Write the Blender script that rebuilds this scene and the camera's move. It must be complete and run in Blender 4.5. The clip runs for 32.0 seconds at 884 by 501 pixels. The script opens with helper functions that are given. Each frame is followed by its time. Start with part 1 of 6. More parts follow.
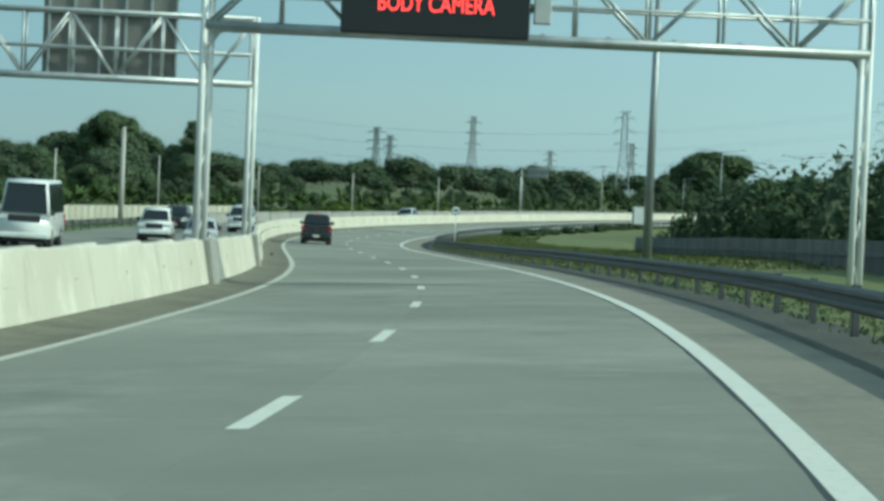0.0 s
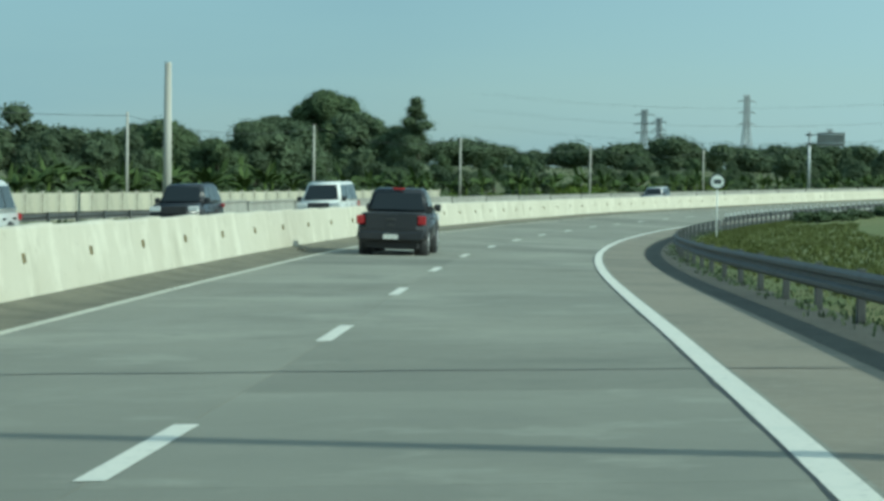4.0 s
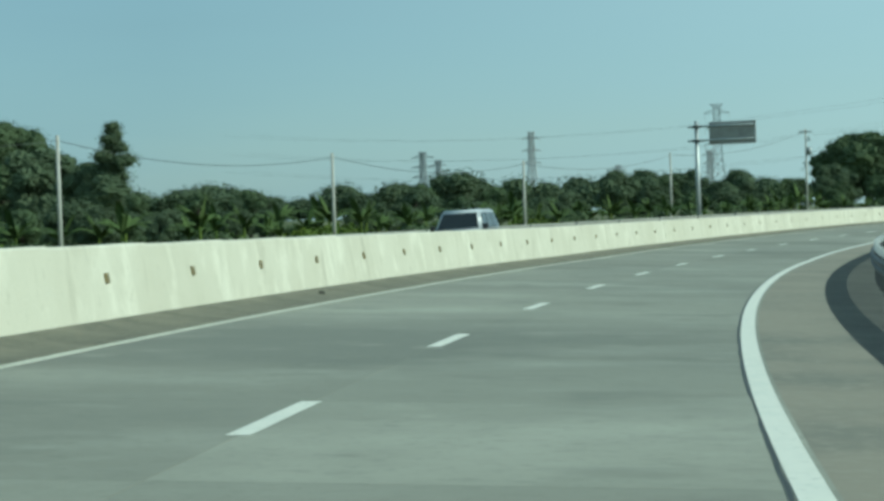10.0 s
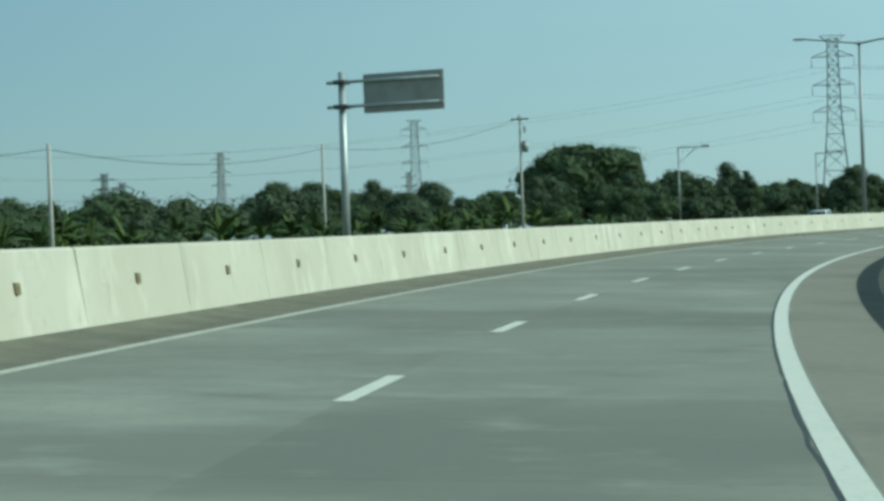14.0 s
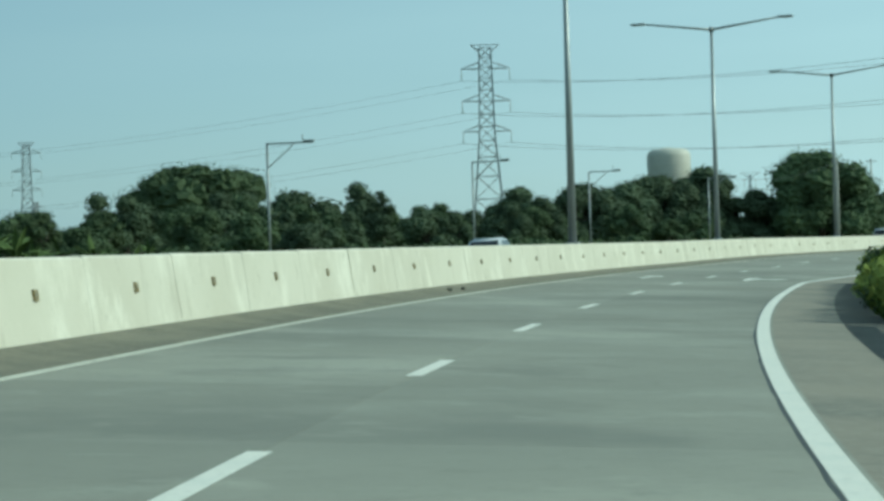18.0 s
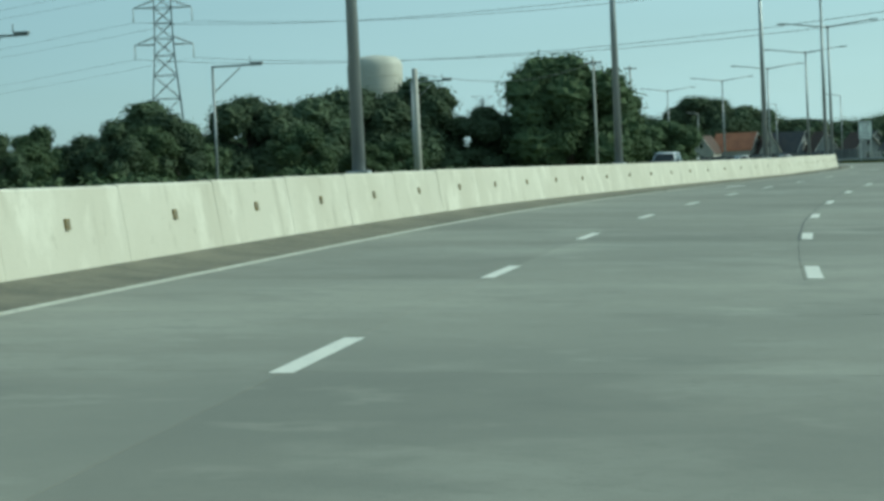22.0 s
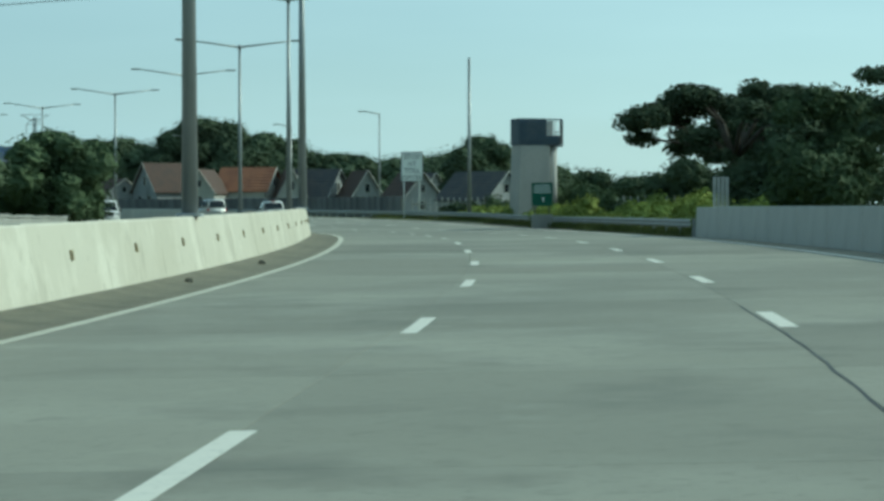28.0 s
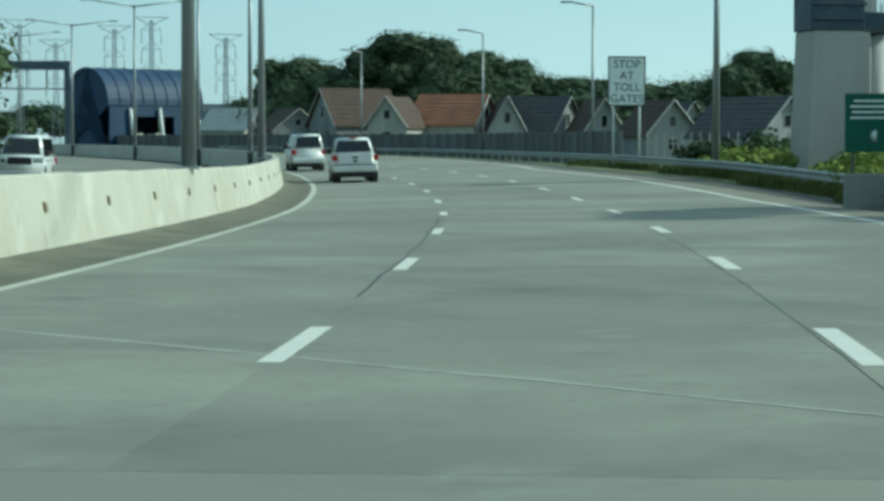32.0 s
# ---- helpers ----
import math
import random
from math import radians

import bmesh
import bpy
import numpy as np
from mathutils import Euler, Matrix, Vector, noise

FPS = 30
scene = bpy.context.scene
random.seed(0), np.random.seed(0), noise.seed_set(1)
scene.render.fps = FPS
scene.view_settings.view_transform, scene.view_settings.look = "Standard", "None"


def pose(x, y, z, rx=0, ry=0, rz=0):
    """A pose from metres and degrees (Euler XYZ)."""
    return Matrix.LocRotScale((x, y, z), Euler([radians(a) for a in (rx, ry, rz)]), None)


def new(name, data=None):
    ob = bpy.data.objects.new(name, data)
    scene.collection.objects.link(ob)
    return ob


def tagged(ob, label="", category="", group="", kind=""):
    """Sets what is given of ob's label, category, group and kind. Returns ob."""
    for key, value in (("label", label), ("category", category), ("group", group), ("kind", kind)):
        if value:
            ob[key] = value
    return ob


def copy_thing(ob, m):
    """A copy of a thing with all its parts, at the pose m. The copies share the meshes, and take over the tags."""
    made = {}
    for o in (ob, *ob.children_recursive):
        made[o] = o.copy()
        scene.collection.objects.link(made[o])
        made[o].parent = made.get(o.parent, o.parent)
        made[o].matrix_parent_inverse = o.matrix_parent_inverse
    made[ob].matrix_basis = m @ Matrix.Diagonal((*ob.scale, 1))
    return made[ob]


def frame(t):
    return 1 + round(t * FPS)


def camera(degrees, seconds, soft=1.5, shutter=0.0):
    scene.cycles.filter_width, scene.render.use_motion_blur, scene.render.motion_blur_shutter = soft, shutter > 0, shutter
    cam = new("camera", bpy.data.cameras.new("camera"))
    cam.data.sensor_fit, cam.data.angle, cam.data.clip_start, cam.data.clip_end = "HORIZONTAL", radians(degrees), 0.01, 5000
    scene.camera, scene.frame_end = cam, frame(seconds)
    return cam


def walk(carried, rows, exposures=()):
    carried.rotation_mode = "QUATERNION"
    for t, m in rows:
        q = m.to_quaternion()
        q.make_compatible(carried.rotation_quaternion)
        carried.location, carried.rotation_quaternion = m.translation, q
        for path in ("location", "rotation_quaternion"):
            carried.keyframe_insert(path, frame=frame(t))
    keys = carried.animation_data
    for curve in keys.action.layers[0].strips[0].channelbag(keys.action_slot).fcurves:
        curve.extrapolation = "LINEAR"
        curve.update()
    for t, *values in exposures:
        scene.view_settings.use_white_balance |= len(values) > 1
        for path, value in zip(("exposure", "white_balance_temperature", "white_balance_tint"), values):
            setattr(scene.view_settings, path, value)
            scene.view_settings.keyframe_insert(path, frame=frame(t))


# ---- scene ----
cam = camera(21.912, 32.0, soft=3.3)
# seconds, x, y, z, then the three turns of pose() in degrees
PATH = [
    (0.0, -0.000, 0.000, 5.033, 88.278, -2.587, -0.230),
    (0.5, 0.799, 9.434, 4.846, 88.151, -2.622, 0.688),
    (1.0, 1.447, 18.878, 4.680, 87.828, -2.305, 1.662),
    (1.5, 1.924, 28.413, 4.493, 87.707, -2.167, 2.688),
    (2.0, 2.195, 38.060, 4.305, 87.717, -1.881, 3.662),
    (2.5, 2.238, 47.824, 4.094, 87.733, -1.551, 4.585),
    (3.0, 2.109, 57.703, 3.875, 87.760, -1.141, 5.496),
    (3.5, 1.846, 67.693, 3.636, 87.846, -1.069, 6.184),
    (4.0, 1.512, 77.723, 3.390, 87.826, -0.830, 6.627),
    (4.5, 1.051, 87.830, 3.154, 88.043, -0.732, 6.847),
    (5.0, 0.502, 98.036, 2.939, 88.096, -0.646, 7.142),
    (5.5, -0.107, 108.276, 2.750, 88.076, -0.445, 7.440),
    (6.0, -0.752, 118.483, 2.577, 88.043, -0.077, 7.672),
    (6.5, -1.409, 128.589, 2.430, 88.084, 0.473, 7.771),
    (7.0, -2.051, 138.529, 2.279, 88.265, 1.053, 7.674),
    (7.5, -2.595, 148.260, 2.118, 88.383, 1.079, 7.159),
    (8.0, -2.990, 157.829, 1.950, 88.718, 1.210, 6.245),
    (8.5, -3.107, 167.319, 1.802, 89.097, 1.275, 5.042),
    (9.0, -2.977, 176.753, 1.659, 89.243, 1.533, 3.687),
    (9.5, -2.637, 186.195, 1.556, 89.225, 1.731, 2.375),
    (10.0, -2.113, 195.660, 1.450, 89.131, 1.782, 1.126),
    (10.5, -1.434, 205.229, 1.359, 89.200, 1.899, 0.065),
    (11.0, -0.588, 214.813, 1.272, 89.329, 2.104, -0.881),
    (11.5, 0.397, 224.322, 1.191, 89.458, 2.279, -1.781),
    (12.0, 1.513, 233.881, 1.105, 89.434, 2.222, -2.591),
    (12.5, 2.752, 243.559, 1.040, 89.380, 2.132, -3.381),
    (13.0, 4.154, 253.294, 0.982, 89.322, 1.901, -4.250),
    (13.5, 5.733, 262.961, 0.958, 89.414, 1.967, -5.210),
    (14.0, 7.481, 272.513, 0.944, 89.528, 2.016, -6.303),
    (14.5, 9.352, 281.914, 0.944, 89.607, 1.986, -7.572),
    (15.0, 11.352, 291.142, 0.945, 89.694, 1.892, -8.807),
    (15.5, 13.500, 300.229, 0.946, 89.795, 1.812, -10.012),
    (16.0, 15.812, 309.207, 0.937, 89.934, 1.685, -11.190),
    (16.5, 18.303, 318.110, 0.929, 90.118, 1.450, -12.345),
    (17.0, 20.990, 326.969, 0.917, 90.370, 1.229, -13.483),
    (17.5, 23.821, 335.825, 0.931, 90.332, 1.483, -14.422),
    (18.0, 26.811, 344.691, 0.949, 90.099, 1.727, -15.107),
    (18.5, 29.974, 353.578, 0.981, 89.650, 2.037, -15.575),
    (19.0, 33.332, 362.499, 1.010, 89.023, 2.317, -15.907),
    (19.5, 36.943, 371.392, 1.041, 88.541, 2.626, -16.380),
    (20.0, 40.797, 380.306, 1.070, 88.261, 2.708, -16.985),
    (20.5, 44.793, 389.210, 1.100, 88.179, 2.662, -17.968),
    (21.0, 48.938, 398.128, 1.118, 88.155, 2.617, -19.119),
    (21.5, 53.301, 407.068, 1.125, 88.255, 2.695, -20.330),
    (22.0, 57.931, 416.091, 1.126, 88.189, 2.579, -21.656),
    (22.5, 62.851, 425.241, 1.152, 88.182, 2.432, -22.904),
    (23.0, 68.036, 434.443, 1.193, 88.203, 2.161, -24.128),
    (23.5, 73.427, 443.691, 1.251, 88.345, 2.049, -25.200),
    (24.0, 78.927, 452.927, 1.311, 88.545, 2.108, -26.344),
    (24.5, 84.561, 462.123, 1.353, 88.714, 1.551, -27.485),
    (25.0, 90.398, 471.306, 1.397, 89.070, 1.021, -28.675),
    (25.5, 96.412, 480.442, 1.445, 89.280, 0.749, -29.693),
    (26.0, 102.644, 489.493, 1.502, 89.488, 0.366, -30.601),
    (26.5, 108.974, 498.453, 1.562, 89.472, 0.198, -31.452),
    (27.0, 115.389, 507.306, 1.626, 89.307, 0.202, -32.084),
    (27.5, 121.832, 516.047, 1.691, 89.101, 0.212, -32.402),
    (28.0, 128.251, 524.675, 1.755, 88.897, 0.174, -32.458),
    (28.5, 134.597, 533.190, 1.813, 88.737, 0.072, -32.309),
    (29.0, 140.819, 541.592, 1.855, 88.666, -0.119, -32.008),
    (29.5, 146.944, 549.767, 1.862, 88.681, -0.560, -31.461),
    (30.0, 152.755, 557.908, 1.865, 88.654, -0.970, -30.646),
    (30.5, 158.204, 566.064, 1.891, 88.486, -0.875, -29.494),
    (31.0, 163.430, 574.184, 1.922, 88.174, -0.596, -28.090),
    (31.5, 168.332, 582.409, 1.946, 87.759, -0.282, -26.676),
    (32.0, 173.134, 590.645, 1.960, 87.319, -0.084, -25.420),
]
walk(cam, [(t, pose(x, y, z, rx, ry, rz)) for t, x, y, z, rx, ry, rz in PATH],
     exposures=[(0.0, 0.11, 5750, -18), (4.0, 0.12, 5750, -18), (9.0, 0.08, 5750, -18), (13.0, -0.08, 5700, -18), (17.0, -0.02, 5700, -18), (20.0, -0.07, 5720, -18), (24.0, -0.12, 5750, -18), (30.5, -0.07, 5620, -18), (32.0, 0.03, 5600, -18)])

# the road's line of lane dashes: a start, a heading, and curvature and bank by distance
S_FIRST, K_STEP, B_STEP = -30.0, 40.0, 80.0
START = (-1.925, 6.601, -0.08325)
CURVE = [0.001921, 0.001993, 0.001378, -0.001270, -0.002025, -0.001755, -0.001803, -0.001839, -0.001836, -0.001915, -0.001737, -0.001504, -0.001822, -0.001479, 0.001117, 0.002020, 0.001522, 0.001798, 0.0018, 0.0026, 0.0016, 0.0016, 0.0016, 0.0016, 0.0016, 0.0016]
BANK = [-0.0596, -0.0355, 0.0295, 0.0381, 0.0342, 0.0445, 0.0378, -0.0211, -0.0004, -0.0250, -0.0146, -0.0099, -0.0079]
G_FIRST, G_STEP = -120.0, 30.0
GRADE = [5.043, 4.518, 3.993, 3.448, 2.902, 2.246, 1.610, 1.083, 0.609, 0.231, -0.050, -0.239, -0.380, -0.392, -0.357, -0.292, -0.219, -0.158, -0.099, 0.039, 0.176, 0.333, 0.490, 0.546, 0.602, 0.461, 0.319, 0.409, 0.499, 0.569, 0.639, 0.715, 0.790, 0.865, 0.939]
LANE_L, LANE_R, LANE_W = 3.80, -3.73, -3.92

# ---- daylight ----
SUN_AZ, SUN_EL = radians(105.7), radians(31)
world = bpy.data.worlds.new("sky")
scene.world = world
world.use_nodes = True
_sky = world.node_tree.nodes.new("ShaderNodeTexSky")
_sky.sky_type = "NISHITA"
_sky.sun_disc = False
_sky.sun_elevation, _sky.sun_rotation = SUN_EL, SUN_AZ
_sky.air_density, _sky.dust_density, _sky.ozone_density = 1.0, 1.0, 2.5
_sky.altitude = 800
_bg = world.node_tree.nodes["Background"]
_bg.inputs["Strength"].default_value = 1.0
# the sky's own colour at strength 0.1, mostly veiled by pale-blue haze
_dim = world.node_tree.nodes.new("ShaderNodeMix")
_dim.data_type = "RGBA"
_dim.inputs[0].default_value = 0.1
_dim.inputs[6].default_value = (0, 0, 0, 1)
_haze = world.node_tree.nodes.new("ShaderNodeMix")
_haze.data_type = "RGBA"
# thin cloud streaks vary the veil a little
_streak = world.node_tree.nodes.new("ShaderNodeMapping")
_streak.inputs["Scale"].default_value = (1.0, 1.0, 7.0)
_cloud = world.node_tree.nodes.new("ShaderNodeTexNoise")
_cloud.inputs["Scale"].default_value, _cloud.inputs["Detail"].default_value = 2.6, 4
_veil = world.node_tree.nodes.new("ShaderNodeMapRange")
_veil.inputs["From Min"].default_value, _veil.inputs["From Max"].default_value = 0.3, 0.7
_veil.inputs["To Min"].default_value, _veil.inputs["To Max"].default_value = 0.56, 0.84
# the haze pales towards the sun's side
_way = world.node_tree.nodes.new("ShaderNodeTexCoord")
_dot = world.node_tree.nodes.new("ShaderNodeVectorMath")
_dot.operation = "DOT_PRODUCT"
_dot.inputs[1].default_value = (math.sin(SUN_AZ), math.cos(SUN_AZ), 0)
_side = world.node_tree.nodes.new("ShaderNodeMapRange")
_side.inputs["From Min"].default_value, _side.inputs["From Max"].default_value = -0.4, 0.4
_pale = world.node_tree.nodes.new("ShaderNodeMix")
_pale.data_type = "RGBA"
_pale.inputs[6].default_value = (0.285, 0.39, 0.465, 1)
_pale.inputs[7].default_value = (0.74, 0.88, 0.935, 1)
world.node_tree.links.new(_way.outputs["Generated"], _streak.inputs[0])
world.node_tree.links.new(_streak.outputs[0], _cloud.inputs["Vector"])
world.node_tree.links.new(_cloud.outputs["Fac"], _veil.inputs["Value"])
world.node_tree.links.new(_veil.outputs[0], _haze.inputs[0])
world.node_tree.links.new(_way.outputs["Generated"], _dot.inputs[0])
world.node_tree.links.new(_dot.outputs["Value"], _side.inputs["Value"])
world.node_tree.links.new(_side.outputs[0], _pale.inputs[0])
world.node_tree.links.new(_pale.outputs[2], _haze.inputs[7])
world.node_tree.links.new(_sky.outputs[0], _dim.inputs[7])
world.node_tree.links.new(_dim.outputs[2], _haze.inputs[6])
world.node_tree.links.new(_haze.outputs[2], _bg.inputs["Color"])
_toward = Vector((math.sin(SUN_AZ) * math.cos(SUN_EL), math.cos(SUN_AZ) * math.cos(SUN_EL), math.sin(SUN_EL)))
_lamp = bpy.data.lights.new("sun", "SUN")
_lamp.energy, _lamp.angle, _lamp.color = 3.3, radians(1.2), (1.0, 0.92, 0.80)
_sun = new("sun", _lamp)
_sun.matrix_world = _toward.to_track_quat("Z", "Y").to_matrix().to_4x4()

# ---- the road's own coordinates ----
_n = 1150
_line = {}
_x, _y, _h = START
for _i in range(_n):
    _s = S_FIRST + _i
    _line[_s] = (_x, _y, _h)
    _k = float(np.interp(_s, [S_FIRST + K_STEP * j for j in range(len(CURVE))], CURVE))
    _x, _y, _h = _x - math.sin(_h + _k / 2), _y + math.cos(_h + _k / 2), _h + _k
_x, _y, _h = START
for _i in range(1, 120):
    _h -= CURVE[0]
    _x, _y = _x + math.sin(_h), _y - math.cos(_h)
    _line[S_FIRST - _i] = (_x, _y, _h)


def bank(s):
    return float(np.interp(s, [S_FIRST + B_STEP * j for j in range(len(BANK))], BANK))


def grade(s):
    return float(np.interp(s, [G_FIRST + G_STEP * j for j in range(len(GRADE))], GRADE))


def heading(s):
    a = math.floor(s)
    return _line[a][2] + (_line[a + 1][2] - _line[a][2]) * (s - a)


def at(s, lat, z=0.0):
    """A place by distance along the road, metres to the left of the dashes, and height over the banked road."""
    a = math.floor(s)
    (x0, y0, h0), (x1, y1, h1) = _line[a], _line[a + 1]
    u = s - a
    h = h0 + (h1 - h0) * u
    return Vector((x0 + (x1 - x0) * u - math.cos(h) * lat, y0 + (y1 - y0) * u - math.sin(h) * lat, z + grade(s) + bank(s) * max(-9.0, min(5.4, lat))))


def on_road(s, lat, z=0.0, turn=0.0, tilted=False):
    """A pose on the road: y ahead, x to the right."""
    p = at(s, lat, z)
    lean = math.atan(bank(s)) if tilted else 0.0
    return Matrix.Translation(p) @ Matrix.Rotation(heading(s) + radians(turn), 4, "Z") @ Matrix.Rotation(lean, 4, "Y")


_gy = [_line[float(k)][1] for k in range(-120, 960, 20)]
_gz = [grade(k) for k in range(-120, 960, 20)]


def ground_z(y):
    """The plain lies half a metre under the road and follows its gentle rise."""
    return float(np.interp(y, _gy, _gz)) - 0.55


def on_ground(s, lat, turn=0.0, z=0.0):
    p = at(s, lat)
    return Matrix.Translation((p.x, p.y, ground_z(p.y) + z)) @ Matrix.Rotation(heading(s) + radians(turn), 4, "Z")


# ---- mesh helpers ----
def mesh_ob(name, bm, material, parent=None, label=""):
    me = bpy.data.meshes.new(name)
    bm.to_mesh(me)
    bm.free()
    for m in material if isinstance(material, (list, tuple)) else [material]:
        me.materials.append(m)
    ob = new(name, me)
    if parent is not None:
        ob.parent = parent
    if label:
        tagged(ob, label)
    return ob


def part(name, bm, material, parent, label=""):
    return mesh_ob(name, bm, material, parent, label)


def soft_edges(bm, width, segments=1):
    bmesh.ops.bevel(bm, geom=bm.edges[:], offset=width, segments=segments, affect="EDGES", clamp_overlap=True)
    return bm


def box(x0, x1, y0, y1, z0, z1, bevel=0.0, bm=None):
    own = bmesh.new()
    v = [own.verts.new(p) for p in ((x0, y0, z0), (x1, y0, z0), (x1, y1, z0), (x0, y1, z0), (x0, y0, z1), (x1, y0, z1), (x1, y1, z1), (x0, y1, z1))]
    for f in ((3, 2, 1, 0), (4, 5, 6, 7), (0, 1, 5, 4), (1, 2, 6, 5), (2, 3, 7, 6), (3, 0, 4, 7)):
        own.faces.new([v[i] for i in f])
    if bevel:
        soft_edges(own, bevel)
    if bm is None:
        return own
    return join(bm, own)


def join(bm, other, m=None):
    """Adds other to bm, by the pose m, and frees it."""
    if m is not None:
        other.transform(m)
    idx = {}
    for v in other.verts:
        idx[v] = bm.verts.new(v.co)
    for f in other.faces:
        try:
            g = bm.faces.new([idx[v] for v in f.verts])
            g.material_index, g.smooth = f.material_index, f.smooth
        except ValueError:
            pass
    other.free()
    return bm


def tube(a, b, r0, r1=None, n=10, bm=None, caps=True):
    """A tapered round bar from a to b."""
    bm = bm or bmesh.new()
    r1 = r0 if r1 is None else r1
    a, b = Vector(a), Vector(b)
    q = (b - a).to_track_quat("Z", "Y")
    rings = []
    for c, r in ((a, r0), (b, r1)):
        rings.append([bm.verts.new(c + q @ Vector((math.cos(2 * math.pi * i / n) * r, math.sin(2 * math.pi * i / n) * r, 0))) for i in range(n)])
    for i in range(n):
        f = bm.faces.new((rings[0][i], rings[0][(i + 1) % n], rings[1][(i + 1) % n], rings[1][i]))
        f.smooth = n > 5
    if caps:
        bm.faces.new(rings[0][::-1])
        bm.faces.new(rings[1])
    return bm


def lathe(rings, n=20, bm=None):
    """A round body from (radius, height) rings."""
    bm = bm or bmesh.new()
    made = [[bm.verts.new((math.cos(2 * math.pi * i / n) * r, math.sin(2 * math.pi * i / n) * r, z)) for i in range(n)] for r, z in rings]
    for a, b in zip(made, made[1:]):
        for i in range(n):
            f = bm.faces.new((a[i], a[(i + 1) % n], b[(i + 1) % n], b[i]))
            f.smooth = True
    bm.faces.new(made[0][::-1])
    bm.faces.new(made[-1])
    return bm


def prism(outline, y0, y1, bm=None):
    """A body of the outline (x, z), drawn out from y0 to y1."""
    bm = bm or bmesh.new()
    a = [bm.verts.new((x, y0, z)) for x, z in outline]
    b = [bm.verts.new((x, y1, z)) for x, z in outline]
    bm.faces.new(a)
    bm.faces.new(b[::-1])
    for i in range(len(a)):
        j = (i + 1) % len(a)
        bm.faces.new((a[j], a[i], b[i], b[j]))
    bmesh.ops.recalc_face_normals(bm, faces=bm.faces[:])
    return bm


def strip(profile, s0, s1, step=2.0, closed=False):
    """A body swept along the road: profile(s) gives (lat, z) pairs."""
    bm = bmesh.new()
    n = max(1, round((s1 - s0) / step))
    rows = []
    for i in range(n + 1):
        s = s0 + (s1 - s0) * i / n
        rows.append([bm.verts.new(at(s, lat, z)) for lat, z in (profile(s) if callable(profile) else profile)])
    m = len(rows[0])
    for a, b in zip(rows, rows[1:]):
        for j in range(m if closed else m - 1):
            bm.faces.new((a[j], a[(j + 1) % m], b[(j + 1) % m], b[j]))
    if closed:
        bm.faces.new(rows[0][::-1])
        bm.faces.new(rows[-1])
    bmesh.ops.recalc_face_normals(bm, faces=bm.faces[:])
    return bm


def thing(name, label, category, group="", kind=""):
    return tagged(new(name), label, category, group, kind)


# ---- materials ----
def material(name, base, rough=0.6, metal=0.0, spots=(), bump=0.0, bump_scale=40.0, coords="Object", vary=0.0, spec=0.5, emit=None, power=0.0):
    """A surface: base colour, then spots of (scale, colour, low, high, stretch) noise laid over it, and a fine relief."""
    m = bpy.data.materials.new(name)
    m.use_nodes = True
    nt = m.node_tree
    b = nt.nodes["Principled BSDF"]
    b.inputs["Roughness"].default_value = rough
    b.inputs["Metallic"].default_value = metal
    b.inputs["Specular IOR Level"].default_value = spec
    tc = nt.nodes.new("ShaderNodeTexCoord")
    geo = nt.nodes.new("ShaderNodeNewGeometry")
    where = geo.outputs["Position"] if coords == "World" else tc.outputs["Object"]
    col = nt.nodes.new("ShaderNodeRGB")
    col.outputs[0].default_value = (*base, 1)
    out = col.outputs[0]
    for scale, tint, low, high, stretch in spots:
        mp = nt.nodes.new("ShaderNodeMapping")
        mp.inputs["Scale"].default_value = stretch
        nt.links.new(where, mp.inputs["Vector"])
        nz = nt.nodes.new("ShaderNodeTexNoise")
        nz.inputs["Scale"].default_value = scale
        nz.inputs["Detail"].default_value = 6
        nz.inputs["Roughness"].default_value = 0.6
        nt.links.new(mp.outputs[0], nz.inputs["Vector"])
        rg = nt.nodes.new("ShaderNodeMapRange")
        rg.inputs["From Min"].default_value, rg.inputs["From Max"].default_value = low, high
        nt.links.new(nz.outputs["Fac"], rg.inputs["Value"])
        mx = nt.nodes.new("ShaderNodeMix")
        mx.data_type = "RGBA"
        nt.links.new(rg.outputs[0], mx.inputs[0])
        nt.links.new(out, mx.inputs[6])
        mx.inputs[7].default_value = (*tint, 1)
        out = mx.outputs[2]
    if vary:
        oi = nt.nodes.new("ShaderNodeObjectInfo")
        rg = nt.nodes.new("ShaderNodeMapRange")
        rg.inputs["To Min"].default_value, rg.inputs["To Max"].default_value = 1 - vary, 1 + vary
        nt.links.new(oi.outputs["Random"], rg.inputs["Value"])
        hs = nt.nodes.new("ShaderNodeHueSaturation")
        nt.links.new(rg.outputs[0], hs.inputs["Value"])
        nt.links.new(out, hs.inputs["Color"])
        out = hs.outputs[0]
    nt.links.new(out, b.inputs["Base Color"])
    if bump:
        nz = nt.nodes.new("ShaderNodeTexNoise")
        nz.inputs["Scale"].default_value = bump_scale
        nz.inputs["Detail"].default_value = 5
        nt.links.new(where, nz.inputs["Vector"])
        bp = nt.nodes.new("ShaderNodeBump")
        bp.inputs["Strength"].default_value = bump
        bp.inputs["Distance"].default_value = 0.02
        nt.links.new(nz.outputs["Fac"], bp.inputs["Height"])
        nt.links.new(bp.outputs[0], b.inputs["Normal"])
    if emit:
        b.inputs["Emission Color"].default_value = (*emit, 1)
        b.inputs["Emission Strength"].default_value = power
    return m


